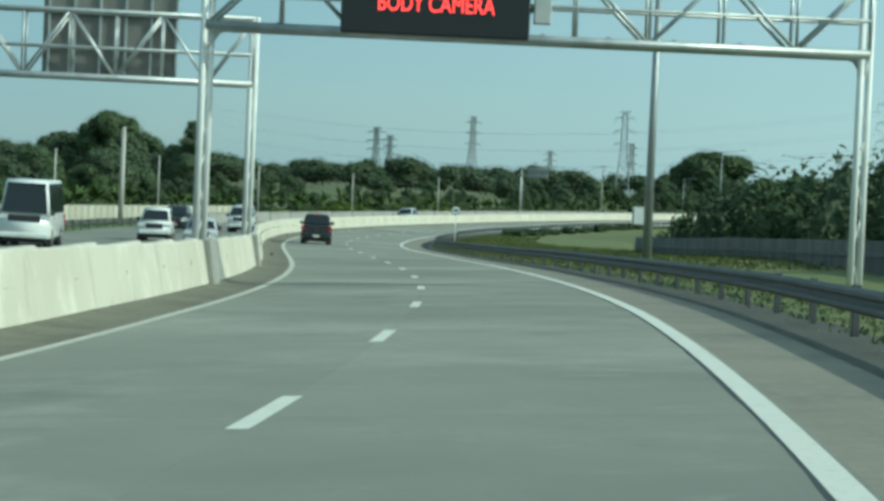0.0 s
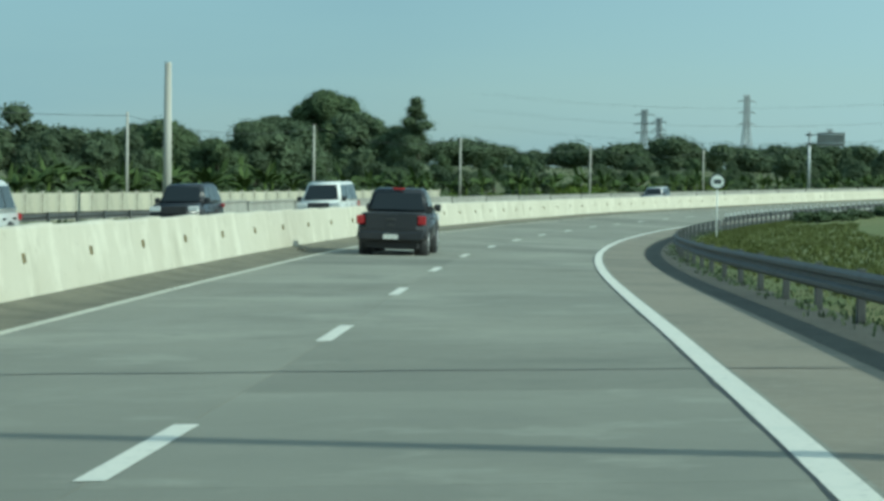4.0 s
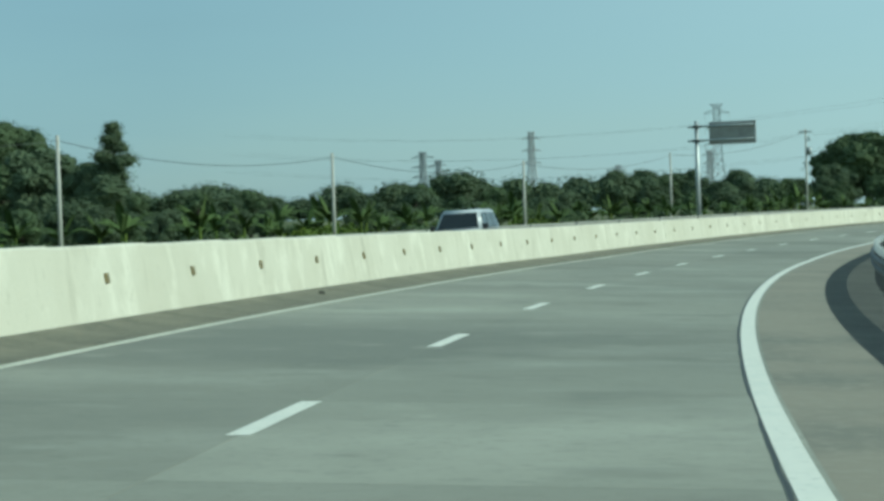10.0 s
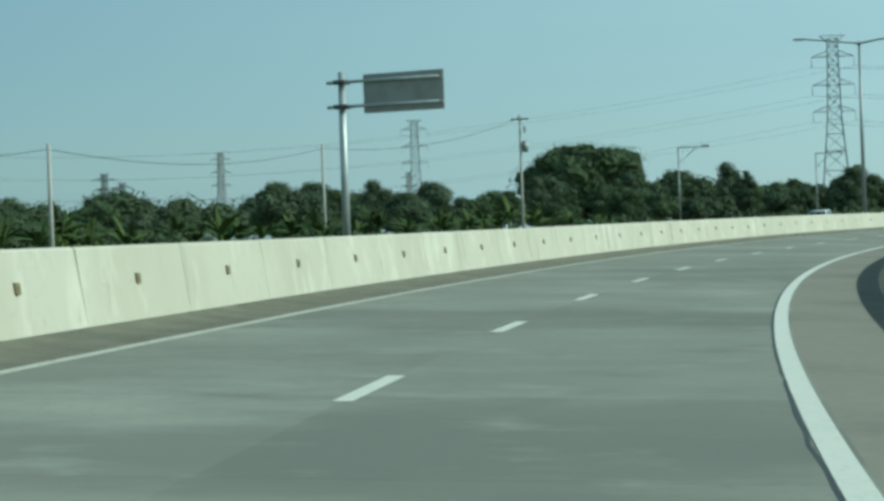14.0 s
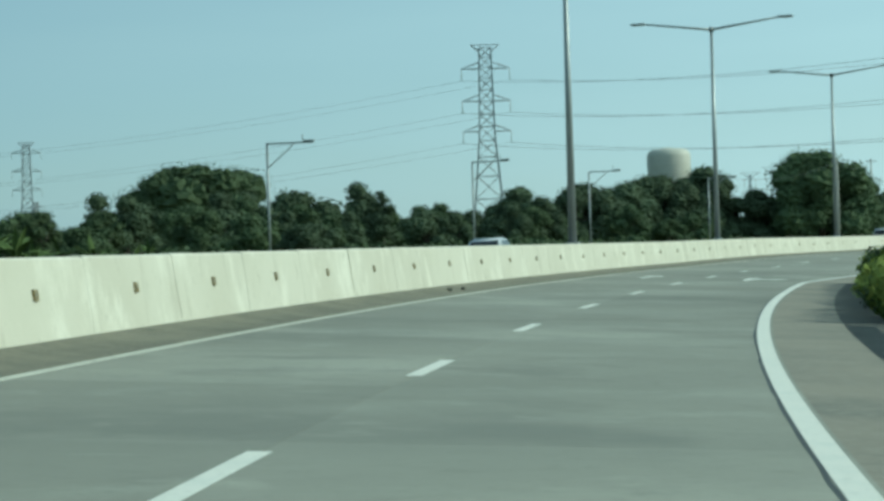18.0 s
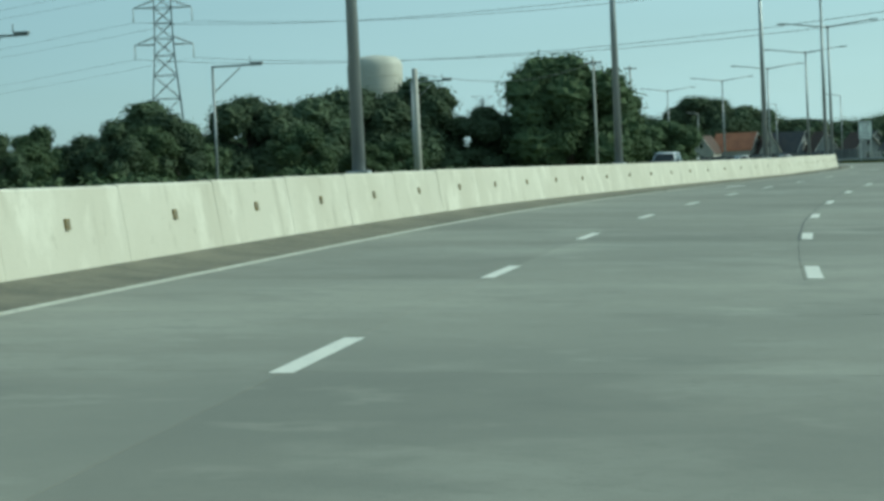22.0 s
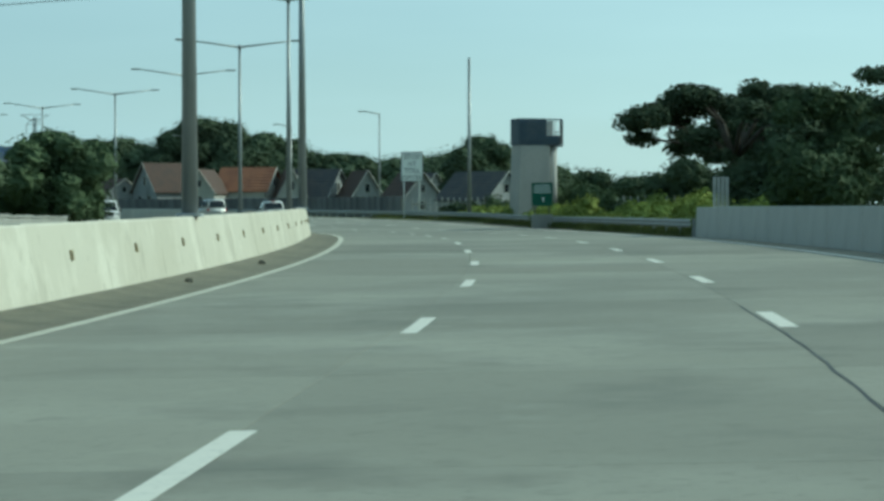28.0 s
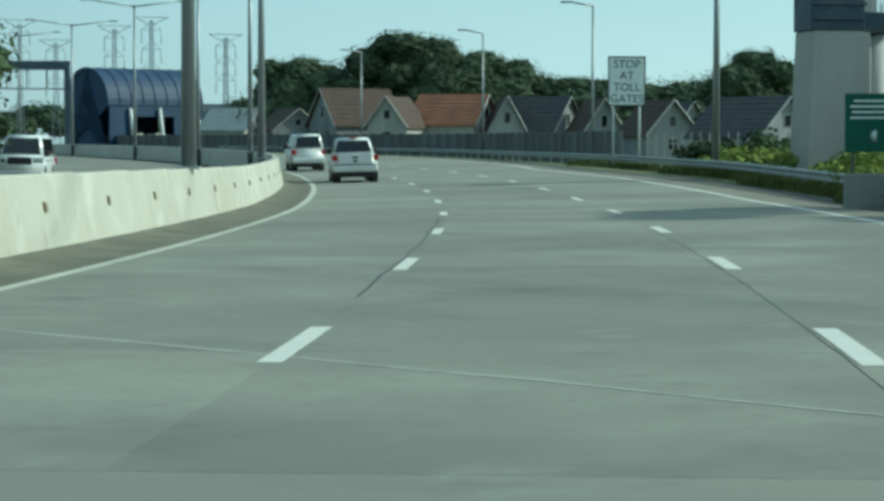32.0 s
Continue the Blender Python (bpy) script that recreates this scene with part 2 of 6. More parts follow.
ONE = (1, 1, 1)
CONCRETE_ROAD = material("road concrete", (0.246, 0.241, 0.198), 0.85, spots=[
    (0.07, (0.180, 0.180, 0.151), 0.42, 0.64, ONE), (0.2, (0.298, 0.293, 0.244), 0.5, 0.68, ONE), (0.42, (0.170, 0.170, 0.143), 0.55, 0.72, ONE),
    (0.9, (0.293, 0.288, 0.239), 0.58, 0.76, ONE), (2.2, (0.180, 0.180, 0.149), 0.58, 0.8, ONE), (9.0, (0.189, 0.189, 0.158), 0.54, 0.8, ONE)],
    bump=0.25, bump_scale=60, coords="World", vary=0.11)
SHOULDER = material("shoulder concrete", (0.235, 0.21, 0.165), 0.9, spots=[
    (0.3, (0.15, 0.145, 0.12), 0.45, 0.7, ONE), (6.0, (0.27, 0.25, 0.2), 0.5, 0.75, ONE)], bump=0.3, bump_scale=40, coords="World")
GRIT = material("grit and dirt", (0.165, 0.155, 0.115), 0.95, spots=[
    (0.8, (0.10, 0.098, 0.075), 0.4, 0.65, ONE), (12.0, (0.19, 0.17, 0.12), 0.5, 0.7, ONE)], bump=0.6, bump_scale=25, coords="World")
PAINT = material("road paint", (0.68, 0.66, 0.59), 0.7, spots=[(14.0, (0.42, 0.42, 0.38), 0.56, 0.74, ONE), (2.0, (0.6, 0.6, 0.54), 0.5, 0.75, ONE)], bump=0.15, bump_scale=80, coords="World")
EDGE_PAINT = material("worn edge paint", (0.52, 0.505, 0.42), 0.8, spots=[(10.0, (0.3, 0.3, 0.25), 0.5, 0.7, ONE), (0.7, (0.6, 0.59, 0.5), 0.5, 0.75, ONE)], coords="World")
SEALANT = material("joint sealant", (0.03, 0.032, 0.03), 0.6, coords="World")
BARRIER = material("barrier concrete", (0.515, 0.49, 0.405), 0.8, spots=[
    (0.25, (0.47, 0.445, 0.36), 0.45, 0.62, ONE), (0.9, (0.60, 0.575, 0.485), 0.52, 0.66, (1, 1, 0.7)), (1.3, (0.39, 0.365, 0.29), 0.58, 0.72, (1, 1, 0.35)), (3.5, (0.41, 0.385, 0.31), 0.61, 0.74, ONE), (9, (0.46, 0.44, 0.36), 0.57, 0.8, ONE)],
    bump=0.3, bump_scale=20, coords="World", vary=0.012)
BARRIER_DARK = material("bare concrete", (0.3, 0.3, 0.27), 0.85, spots=[(1.0, (0.2, 0.2, 0.18), 0.45, 0.7, (1, 1, 0.3)), (12, (0.36, 0.35, 0.31), 0.5, 0.75, ONE)], bump=0.3, bump_scale=30)
STEEL = material("galvanised steel", (0.45, 0.47, 0.47), 0.45, 0.6, spots=[(2.0, (0.33, 0.35, 0.35), 0.45, 0.7, (1, 1, 0.3))], bump=0.05)
# galvanised steel again, its colour darkened to paint in the rail's shaded face
SHADED_STEEL = material("dull galvanised steel", (0.34, 0.355, 0.345), 0.6, 0.3, spots=[(2.0, (0.25, 0.26, 0.25), 0.45, 0.7, (1, 1, 0.3))], bump=0.05)
DARK_STEEL = material("weathered steel", (0.1, 0.105, 0.105), 0.6, 0.3, spots=[(3.0, (0.06, 0.064, 0.06), 0.45, 0.7, ONE)], bump=0.05)
WHITE_STEEL = material("white painted steel", (0.7, 0.71, 0.69), 0.5, spots=[(2.5, (0.55, 0.55, 0.52), 0.5, 0.75, (1, 1, 0.3))])
POLE_CONCRETE = material("pole concrete", (0.42, 0.41, 0.37), 0.85, spots=[(1.5, (0.3, 0.29, 0.26), 0.45, 0.7, (1, 1, 0.2))], bump=0.1)
GRASS = material("grass", (0.11, 0.135, 0.04), 0.95, spots=[(0.16, (0.19, 0.16, 0.07), 0.5, 0.68, ONE), (0.25, (0.15, 0.16, 0.05), 0.45, 0.7, ONE), (2.5, (0.07, 0.1, 0.025), 0.45, 0.7, ONE), (12, (0.2, 0.19, 0.07), 0.55, 0.75, ONE)], bump=0.8, bump_scale=8, coords="World")
SOIL = material("open ground", (0.1, 0.115, 0.04), 0.95, spots=[(0.05, (0.14, 0.13, 0.06), 0.45, 0.7, ONE), (1.0, (0.07, 0.085, 0.03), 0.45, 0.7, ONE)], bump=0.5, bump_scale=4, coords="World")


def leaf_material(name, base, dark):
    return material(name, base, 0.85, spots=[(0.45, dark, 0.4, 0.64, ONE), (0.12, tuple(0.8 * k for k in base), 0.45, 0.65, ONE)], vary=0.14, coords="World", spec=0.12)


LEAF = leaf_material("broad leaves", (0.088, 0.12, 0.06), (0.064, 0.09, 0.048))
LEAF_DARK = leaf_material("dark leaves", (0.082, 0.108, 0.062), (0.062, 0.084, 0.05))
DULL_GRASS = leaf_material("dull grass blades", (0.115, 0.135, 0.045), (0.08, 0.09, 0.032))
# yellow-green, with sunlight added in the base colour
LIT_WEEDS = leaf_material("yellow-green weeds", (0.29, 0.335, 0.085), (0.19, 0.235, 0.065))
LEAF_LIGHT = leaf_material("light leaves", (0.11, 0.15, 0.03), (0.06, 0.1, 0.025))
LEAF_BANANA = leaf_material("banana leaves", (0.085, 0.12, 0.04), (0.05, 0.08, 0.026))
BARK = material("bark", (0.1, 0.085, 0.065), 0.9, spots=[(3, (0.06, 0.05, 0.04), 0.4, 0.7, (1, 1, 0.3))], bump=0.5, bump_scale=12)

# ---- ground, road and barrier ----
def ground():
    bm = bmesh.new()
    xs = [-4500, -1500, -600, -250, -80, 0, 80, 160, 260, 400, 800, 2000, 4500]
    ys = [-4500, -1000, -200] + list(range(-100, 980, 30)) + [1200, 1800, 3000, 4800]
    rows = [[bm.verts.new((x, y, ground_z(y))) for x in xs] for y in ys]
    for p, q in zip(rows, rows[1:]):
        for i in range(len(xs) - 1):
            bm.faces.new((p[i], p[i + 1], q[i + 1], q[i]))
    return tagged(mesh_ob("ground", bm, SOIL), "flat open ground with rough grass and soil", "ground", kind="structure")


ground()


def right_edge(s):
    """Where the carriageway ends on its outer side: a third lane joins."""
    return float(np.interp(s, [-130, 388, 420, 455, 520, 715, 800, 980], [LANE_R, LANE_R, LANE_R - 2.6, LANE_R - 4.3, LANE_R - 4.6, LANE_R - 4.6, LANE_R - 14, LANE_R - 15]))


def pave(name, profile, s0, s1, mat, label, category, step=2.0):
    return tagged(mesh_ob(name, strip(profile, s0, s1, step), mat), label, category, kind="structure")


ROAD_SPAN = (-110, 950)
DARK_STRIP = material("dark strip", (0.075, 0.075, 0.062), 0.95, spots=[(0.4, (0.05, 0.05, 0.042), 0.42, 0.66, ONE), (9.0, (0.12, 0.115, 0.09), 0.52, 0.74, ONE)], bump=0.5, bump_scale=25, coords="World")
road = pave("road", lambda s: [(LANE_L + 0.1, -0.06), (right_edge(s) - 0.1, -0.06)], *ROAD_SPAN, SEALANT, "grey concrete carriageway curving through flat land", "road")
pave("shoulder", lambda s: [(right_edge(s) - 0.1, 0.0), (right_edge(s) - 1.32, -0.015)], *ROAD_SPAN, SHOULDER, "worn brownish concrete shoulder beside the edge line", "pavement")
pave("inner_shoulder", [(5.02, 0.13), (4.9, 0.1), (4.7, 0.05), (LANE_L + 0.5, 0.005), (LANE_L + 0.1, -0.003)], *ROAD_SPAN, GRIT, "narrow gritty strip at the foot of the barrier", "pavement")
def strip_end(s):
    """The dark strip is narrow along the first rail, where grass comes up to the shoulder."""
    return float(np.interp(s, [-20, 176, 190], [2.45, 2.55, 2.9]))


pave("outer_strip", lambda s: [(right_edge(s) - 1.32, -0.012), (right_edge(s) - strip_end(s), -0.02)], *ROAD_SPAN, DARK_STRIP, "dark worn asphalt strip along the foot of the guard rail", "pavement")
def verge_z(s, lat):
    """The grass rises inside the first bend and falls away further on."""
    d = right_edge(s) - lat
    rise = float(np.interp(s, [0, 40, 180, 230], [0, 1, 1, 0]))
    low = float(np.interp(d, [2.9, 3.4, 5.5, 12, 18, 26], [-0.02, 0.03, -0.05, -0.35, -0.9, -1.2]))
    high = float(np.interp(d, [2.9, 3.4, 5.5, 12, 18, 26], [-0.02, 0.06, 0.3, 0.65, 0.5, -1.2]))
    return low + (high - low) * rise


pave("verge", lambda s: [(right_edge(s) - d, verge_z(s, right_edge(s) - d)) for d in (strip_end(s), 3.4, 5.5, 8.5, 12, 18, 26)], *ROAD_SPAN, GRASS, "grass verge falling away from the shoulder", "verge")
pave("opposite_road", [(17.6, -0.02), (6.4, -0.02)], *ROAD_SPAN, CONCRETE_ROAD, "opposite concrete carriageway beyond the median barrier", "road")
pave("opposite_verge", [(30, -0.9), (26, -0.4), (19.5, -0.1), (17.6, -0.03)], *ROAD_SPAN, GRASS, "grass verge beyond the opposite carriageway", "verge")


def slabs():
    rng = random.Random(4)
    length = 6.0
    for i in range(int((ROAD_SPAN[1] - ROAD_SPAN[0]) / length)):
        s0 = ROAD_SPAN[0] + i * length
        cols = [(LANE_L + 0.1, 0.003), (-0.003, right_edge(s0 + 3) - 0.1)] if right_edge(s0 + 3) > -6 else [(LANE_L + 0.1, 0.003), (-0.003, LANE_W + 0.143), (LANE_W + 0.137, None)]
        for a, b in cols:
            bm = bmesh.new()
            rows = []
            for k in range(4):
                s = s0 + 0.004 + (length - 0.008) * k / 3
                lb = right_edge(s) - 0.1 if b is None or (b < -1 and len(cols) == 2) else b
                rows.append([bm.verts.new(at(s, a, -0.05)), bm.verts.new(at(s, a, 0)), bm.verts.new(at(s, lb, 0)), bm.verts.new(at(s, lb, -0.05))])
            for p, q in zip(rows, rows[1:]):
                for j in range(3):
                    bm.faces.new((p[j], p[j + 1], q[j + 1], q[j]))
            bm.faces.new(rows[0][::-1])
            bm.faces.new(rows[-1])
            bmesh.ops.recalc_face_normals(bm, faces=bm.faces[:])
            part("slab", bm, CONCRETE_ROAD, road)


slabs()


def marking(name, profile, s0, s1, mat, label, step=2.0):
    return pave(name, profile, s0, s1, mat, label, "road marking", step)


marking("edge_line", [(LANE_L + 0.09, 0.004), (LANE_L - 0.09, 0.004)], -110, 900, EDGE_PAINT, "thin worn white edge line beside the barrier")
marking("edge_line", lambda s: [(right_edge(s) + 0.14, 0.005), (right_edge(s) - 0.06, 0.005)], -110, 900, PAINT, "broad white edge line beside the shoulder", 1.0)


# where along the road the dash pattern stands, by distance
PHASE_S = [-60, 0, 40, 80, 100, 119, 135, 160, 200, 240, 280, 320, 360, 400, 440, 480, 520, 560, 600, 640, 900]
PHASE = [4.3, 4.55, 5.5, 6.5, 7.9, 9.2, 9.3, 9.2, 7.1, 5.5, 4.3, 1.9, 0.1, -0.9, 0.55, 2.3, 3.85, 5.4, 4.65, 4.6, 4.6]


def dash(offset, s, width, length=3.1):
    if offset == 0:
        offset = float(np.interp(s, [530, 546, 560, 580], [0, -0.2, -0.2, 0]))
    m = marking("lane_dash", [(offset + width / 2, 0.005), (offset - width / 2, 0.005)], s - length / 2, s + length / 2, PAINT, "white painted lane dash on grey concrete", 1.0)
    return tagged(m, group="lane dashes")


def dashes(offset, first, last, width):
    for k in range(-8, 72):
        s = 12.0 * k
        for _ in range(4):
            s = 12.0 * k + float(np.interp(s, PHASE_S, PHASE))
        if first < s < last:
            dash(offset, s, width)


dashes(0.0, -100, 870, 0.17)
dashes(LANE_W, 408, 870, 0.19)


def floor_paint(name, outline, s, lat, label):
    """A flat painted figure: outline of (across to the right, ahead)."""
    bm = bmesh.new()
    bm.faces.new([bm.verts.new(at(s + y, lat - x, 0.006)) for x, y in outline])
    return tagged(mesh_ob(name, bm, PAINT), label, "road marking", kind="structure")


floor_paint("lane_arrow", [(-0.1, -2.4), (0.1, -2.4), (0.1, 0.9), (0.42, 0.7), (0.12, 2.4), (-0.35, 0.9), (-0.1, 0.9)], 393.2, 2.0, "white straight-ahead arrow painted in the inner lane")
floor_paint("lane_arrow", [(-0.1, -2.4), (0.12, -2.4), (0.12, -0.9), (0.75, 0.3), (0.75, -0.2), (1.25, 0.6), (0.75, 1.3), (0.72, 0.75), (0.12, -0.2), (0.12, 0.9), (0.42, 0.9), (0, 2.4), (-0.42, 0.9), (-0.1, 0.9)], 391.6, -1.65, "white straight and right-turn arrow painted in the outer lane")
floor_paint("lane_arrow", [(-0.1, -2.4), (0.1, -2.4), (0.1, 0.9), (0.38, 0.8), (0.05, 2.4), (-0.35, 0.9), (-0.1, 0.9)], 487.5, 2.0, "white straight-ahead arrow painted in the inner lane")
floor_paint("lane_arrow", [(-0.1, -2.2), (0.1, -2.2), (0.1, 0.6), (0.75, 0.2), (0.1, 1.9), (-0.4, 0.6), (-0.1, 0.6)], 497.0, -6.2, "white arrow painted in the third lane")


def joint(s, a, b, width, label="dark sealed joint and painted shadow line across the concrete"):
    bm = bmesh.new()
    rng = random.Random(int(s))
    n = 14
    lats = [a + (b - a) * i / n for i in range(n + 1)]
    off = [rng.uniform(-0.05, 0.05) for _ in lats]
    lo = [bm.verts.new(at(s + o - width / 2 * rng.uniform(0.5, 1.2), l, 0.003)) for l, o in zip(lats, off)]
    hi = [bm.verts.new(at(s + o + width / 2 * rng.uniform(0.5, 1.2), l, 0.003)) for l, o in zip(lats, off)]
    for i in range(n):
        bm.faces.new((lo[i], lo[i + 1], hi[i + 1], hi[i]))
    return tagged(mesh_ob("sealed_joint", bm, SEALANT), label, "road joint", kind="structure")


# 19.2 paints in the gantry truss's shadow; 60.2 is just a dark line
for s, a, b, w in ((19.2, 3.7, -5, 0.06), (60.2, 3.7, -5, 0.08), (114.7, 3.7, -3.6, 0.045), (378.9, -1.5, -4.5, 0.08), (374.6, 3.7, 1, 0.06), (430, -3.9, -8, 0.07), (557.5, 0.5, -4.0, 0.06), (561.6, 1.6, 0.6, 0.07)):
    joint(s, a, b, w)


def long_seam(first, last, lat, amp, width, seed):
    """A meandering line of black crack sealant along the lane edge."""
    bm = bmesh.new()
    rows = []
    n = int((last - first) / 0.8)
    for i in range(n + 1):
        s = first + (last - first) * i / n
        l = lat + amp * noise.noise((s * 0.16, seed, 0)) + 0.03 * noise.noise((s * 1.1, seed, 4))
        w = width * (0.6 + 0.5 * abs(noise.noise((s * 0.7, seed, 9))))
        rows.append((bm.verts.new(at(s, l + w / 2, 0.003)), bm.verts.new(at(s, l - w / 2, 0.003))))
    for p, q in zip(rows, rows[1:]):
        bm.faces.new((p[0], p[1], q[1], q[0]))
    return tagged(mesh_ob("crack_seam", bm, SEALANT), "black crack sealant wandering along the lane edge", "road joint", kind="structure")


long_seam(430, 548, LANE_W + 0.14, 0.05, 0.04, 2)
long_seam(622, 650, 0.12, 0.1, 0.045, 5)
long_seam(604, 640, LANE_W + 0.14, 0.05, 0.012, 8)


PATCH = material("pale joint mortar", (0.36, 0.36, 0.31), 0.9, spots=[(3.0, (0.24, 0.24, 0.21), 0.48, 0.7, ONE)], coords="World")


def slanted_joint():
    """A pale patched joint that runs askew over all lanes."""
    bm = bmesh.new()
    n = 24
    lo, hi = [], []
    for i in range(n + 1):
        l = 3.7 - 11 * i / n
        s = 615.6 + 0.9 * l + 0.12 * noise.noise((l * 0.8, 3, 1))
        w = 0.05 + 0.06 * abs(noise.noise((l * 1.3, 7, 2)))
        lo.append(bm.verts.new(at(s - w, l, 0.003)))
        hi.append(bm.verts.new(at(s + w, l, 0.003)))
    for i in range(n):
        bm.faces.new((lo[i], lo[i + 1], hi[i + 1], hi[i]))
    return tagged(mesh_ob("patched_joint", bm, PATCH), "pale patched joint running askew across the lanes", "road joint", kind="structure")


slanted_joint()
long_seam(-40, 386, LANE_R + 0.16, 0.03, 0.05, 11)

WALL_SHAPE = [(-0.315, 0.0), (-0.305, 0.06), (-0.115, 1.09), (-0.085, 1.12), (0.085, 1.12), (0.115, 1.09), (0.305, 0.06), (0.315, 0.0)]
BARRIER_LAT = 5.25
YELLOW = material("yellow reflector", (0.24, 0.175, 0.05), 0.4, spots=[(30, (0.1, 0.085, 0.05), 0.4, 0.6, ONE)])


# where the barrier units stand, by distance
UNIT_S = [-20, 0, 13, 73, 88, 146, 161, 170, 185, 248, 263, 324, 339, 358, 372, 443, 458, 506, 517, 631, 646, 900]
UNIT = [3.4, 3.3, 3.4, 3.2, 3.1, 6.1, 6.3, 5.3, 5.3, 3.1, 2.8, 4.3, 4.2, 2.7, 2.5, 2.8, 3.5, 6.0, 7.1, 6.1, 5.8, 5.8]


def unit_at(k):
    s = 5.0 * k
    for _ in range(5):
        s = 5.0 * k + float(np.interp(s, UNIT_S, UNIT))
    return s


def barriers():
    first = None
    for k in range(-20, 170):
        s = unit_at(k)
        m = on_road(s, BARRIER_LAT, 0, 0, True)
        if first is None:
            first = thing("median_barrier", "cream concrete median barrier unit with a small amber reflector", "barrier", "median barrier units")
            part("body", prism(WALL_SHAPE, -2.515, 2.515), BARRIER, first)
            part("reflector", prism([(0.18, 0.6), (0.236, 0.6), (0.211, 0.74), (0.16, 0.74)], -0.085, 0.085), YELLOW, first, "small amber plastic reflector")
            first.matrix_world = m
        else:
            c = copy_thing(first, m)
            c.scale = (1, (unit_at(k + 1) - unit_at(k - 1)) / 10.0, 1)


barriers()


def joint_filler():
    """Pale mortar just behind the faces of the units, seen only in their joints."""
    inset = [(BARRIER_LAT - x * 0.994, z - (0.003 if z > 1 else 0.0)) for x, z in WALL_SHAPE]
    ob = mesh_ob("joint_filler", strip(inset, unit_at(-20), unit_at(169), 1.0, True), BARRIER)
    return tagged(ob, "pale mortar filling the joints between barrier units", "mortar", kind="structure")


joint_filler()


def debris():
    """Small dark lumps that lie at the foot of the barrier."""
    rng = random.Random(17)
    for s, lat, k in ((104, 4.55, 1.2), (128, 4.6, 1.1), (203, 4.6, 0.9), (369.5, 4.5, 0.8), (371.2, 4.45, 0.7), (559, 4.55, 0.9), (570, 4.5, 1.0), (66, 4.55, 0.9)):
        bm = bmesh.new()
        bmesh.ops.create_icosphere(bm, subdivisions=2, radius=0.085 * k)
        for v in bm.verts:
            v.co *= rng.uniform(0.75, 1.2)
            v.co.z = max(v.co.z * 0.8, -0.05)
        lump = thing("rubble", "dark lump of broken concrete at the foot of the barrier", "rubble", "rubble by the barrier")
        part("lump", bm, DARK_STRIP, lump)
        lump.matrix_world = on_road(s, lat, 0.045, rng.uniform(0, 360))


debris()

# ---- barriers, rails, gantries, poles and signs beside the road ----
def outer_barrier():
    first = None
    prof = [(-0.2, -0.3), (-0.2, 0.1), (-0.1, 0.85), (-0.17, 0.87), (-0.17, 0.97), (0.17, 0.97), (0.17, 0.87), (0.1, 0.85), (0.2, 0.1), (0.2, -0.3)]
    s = 155.0
    while s < 900:
        m = on_road(s, 18.0)
        if first is None:
            first = thing("parapet", "grey concrete parapet unit along the opposite carriageway", "barrier", "outer parapet units")
            part("body", prism(prof, -5.0, 4.99), BARRIER_DARK, first)
            first.matrix_world = m
        else:
            copy_thing(first, m)
        s += 10.0


outer_barrier()

W_BEAM = [(0, 0.0), (0.06, 0.045), (0.06, 0.09), (0.0, 0.135), (0.0, 0.175), (0.06, 0.22), (0.06, 0.265), (0.0, 0.31)]


def guard_rail(s0, s1, lat, mat, label, height=0.45, pitch=2.0, post_up=0.0, step=2.0):
    """A corrugated rail on posts; lat is a number or a function of distance."""
    side = lat if callable(lat) else (lambda s: lat)
    rail = thing("guard_rail", label, "guard rail")
    prof = lambda s: [(side(s) + x, height + z) for x, z in W_BEAM] + [(side(s) + x - 0.012, height + z) for x, z in reversed(W_BEAM)]
    part("beam", strip(prof, s0, s1, step, True), mat, rail)
    bm = box(-0.05, 0.05, -0.07, 0.07, -0.5, height + 0.33, 0.008)
    first = cap = None
    n = int((s1 - s0) / pitch)
    for i in range(n + 1):
        m = on_road(s0 + i * pitch, side(s0 + i * pitch) - 0.09)
        if first is None:
            first = part("post", bm, mat, rail)
            first.matrix_world = m
        else:
            o = new("post", first.data)
            o.parent = rail
            o.matrix_world = m
        if post_up:
            if cap is None:
                cap = part("marker", box(-0.05, 0.05, -0.04, 0.04, height + 0.325, height + 0.33 + post_up, 0.01), WHITE_STEEL, rail, "small white marker on the rail")
                o = cap
            else:
                o = new("marker", cap.data)
                o.parent = rail
            o.matrix_world = m
    return rail


def end_rail(s):
    return float(np.interp(s, [607, 640, 700, 758, 797, 880], [-9.5, -10.4, -12.5, -16.8, -22.5, -23.6]))


guard_rail(-40, 176, lambda s: float(np.interp(s, [-40, 20, 120, 176], [-5.8, -5.8, -6.1, -6.2])), DARK_STEEL, "dark steel guard rail on short posts above the grass edge", 0.3, 4.0)
guard_rail(178, 352, -6.2, DARK_STEEL, "dark steel guard rail with white marker posts along the bend", 0.42, 3.0, 0.2)
guard_rail(-60, 150, 18.3, DARK_STEEL, "low dark guard rail beyond the opposite carriageway", 0.3, 4.0)
# this rail's steel carries the shade of its road side in its colour
guard_rail(607, 880, end_rail, SHADED_STEEL, "galvanised guard rail, coloured as if shaded, in front of roadside weeds", 0.36, 4.0)


WALL_PLAIN = material("plain wall concrete", (0.47, 0.47, 0.44), 0.85, spots=[(0.8, (0.36, 0.36, 0.335), 0.46, 0.7, (1, 1, 0.3)), (8, (0.5, 0.5, 0.46), 0.52, 0.75, ONE)], bump=0.2, bump_scale=20)


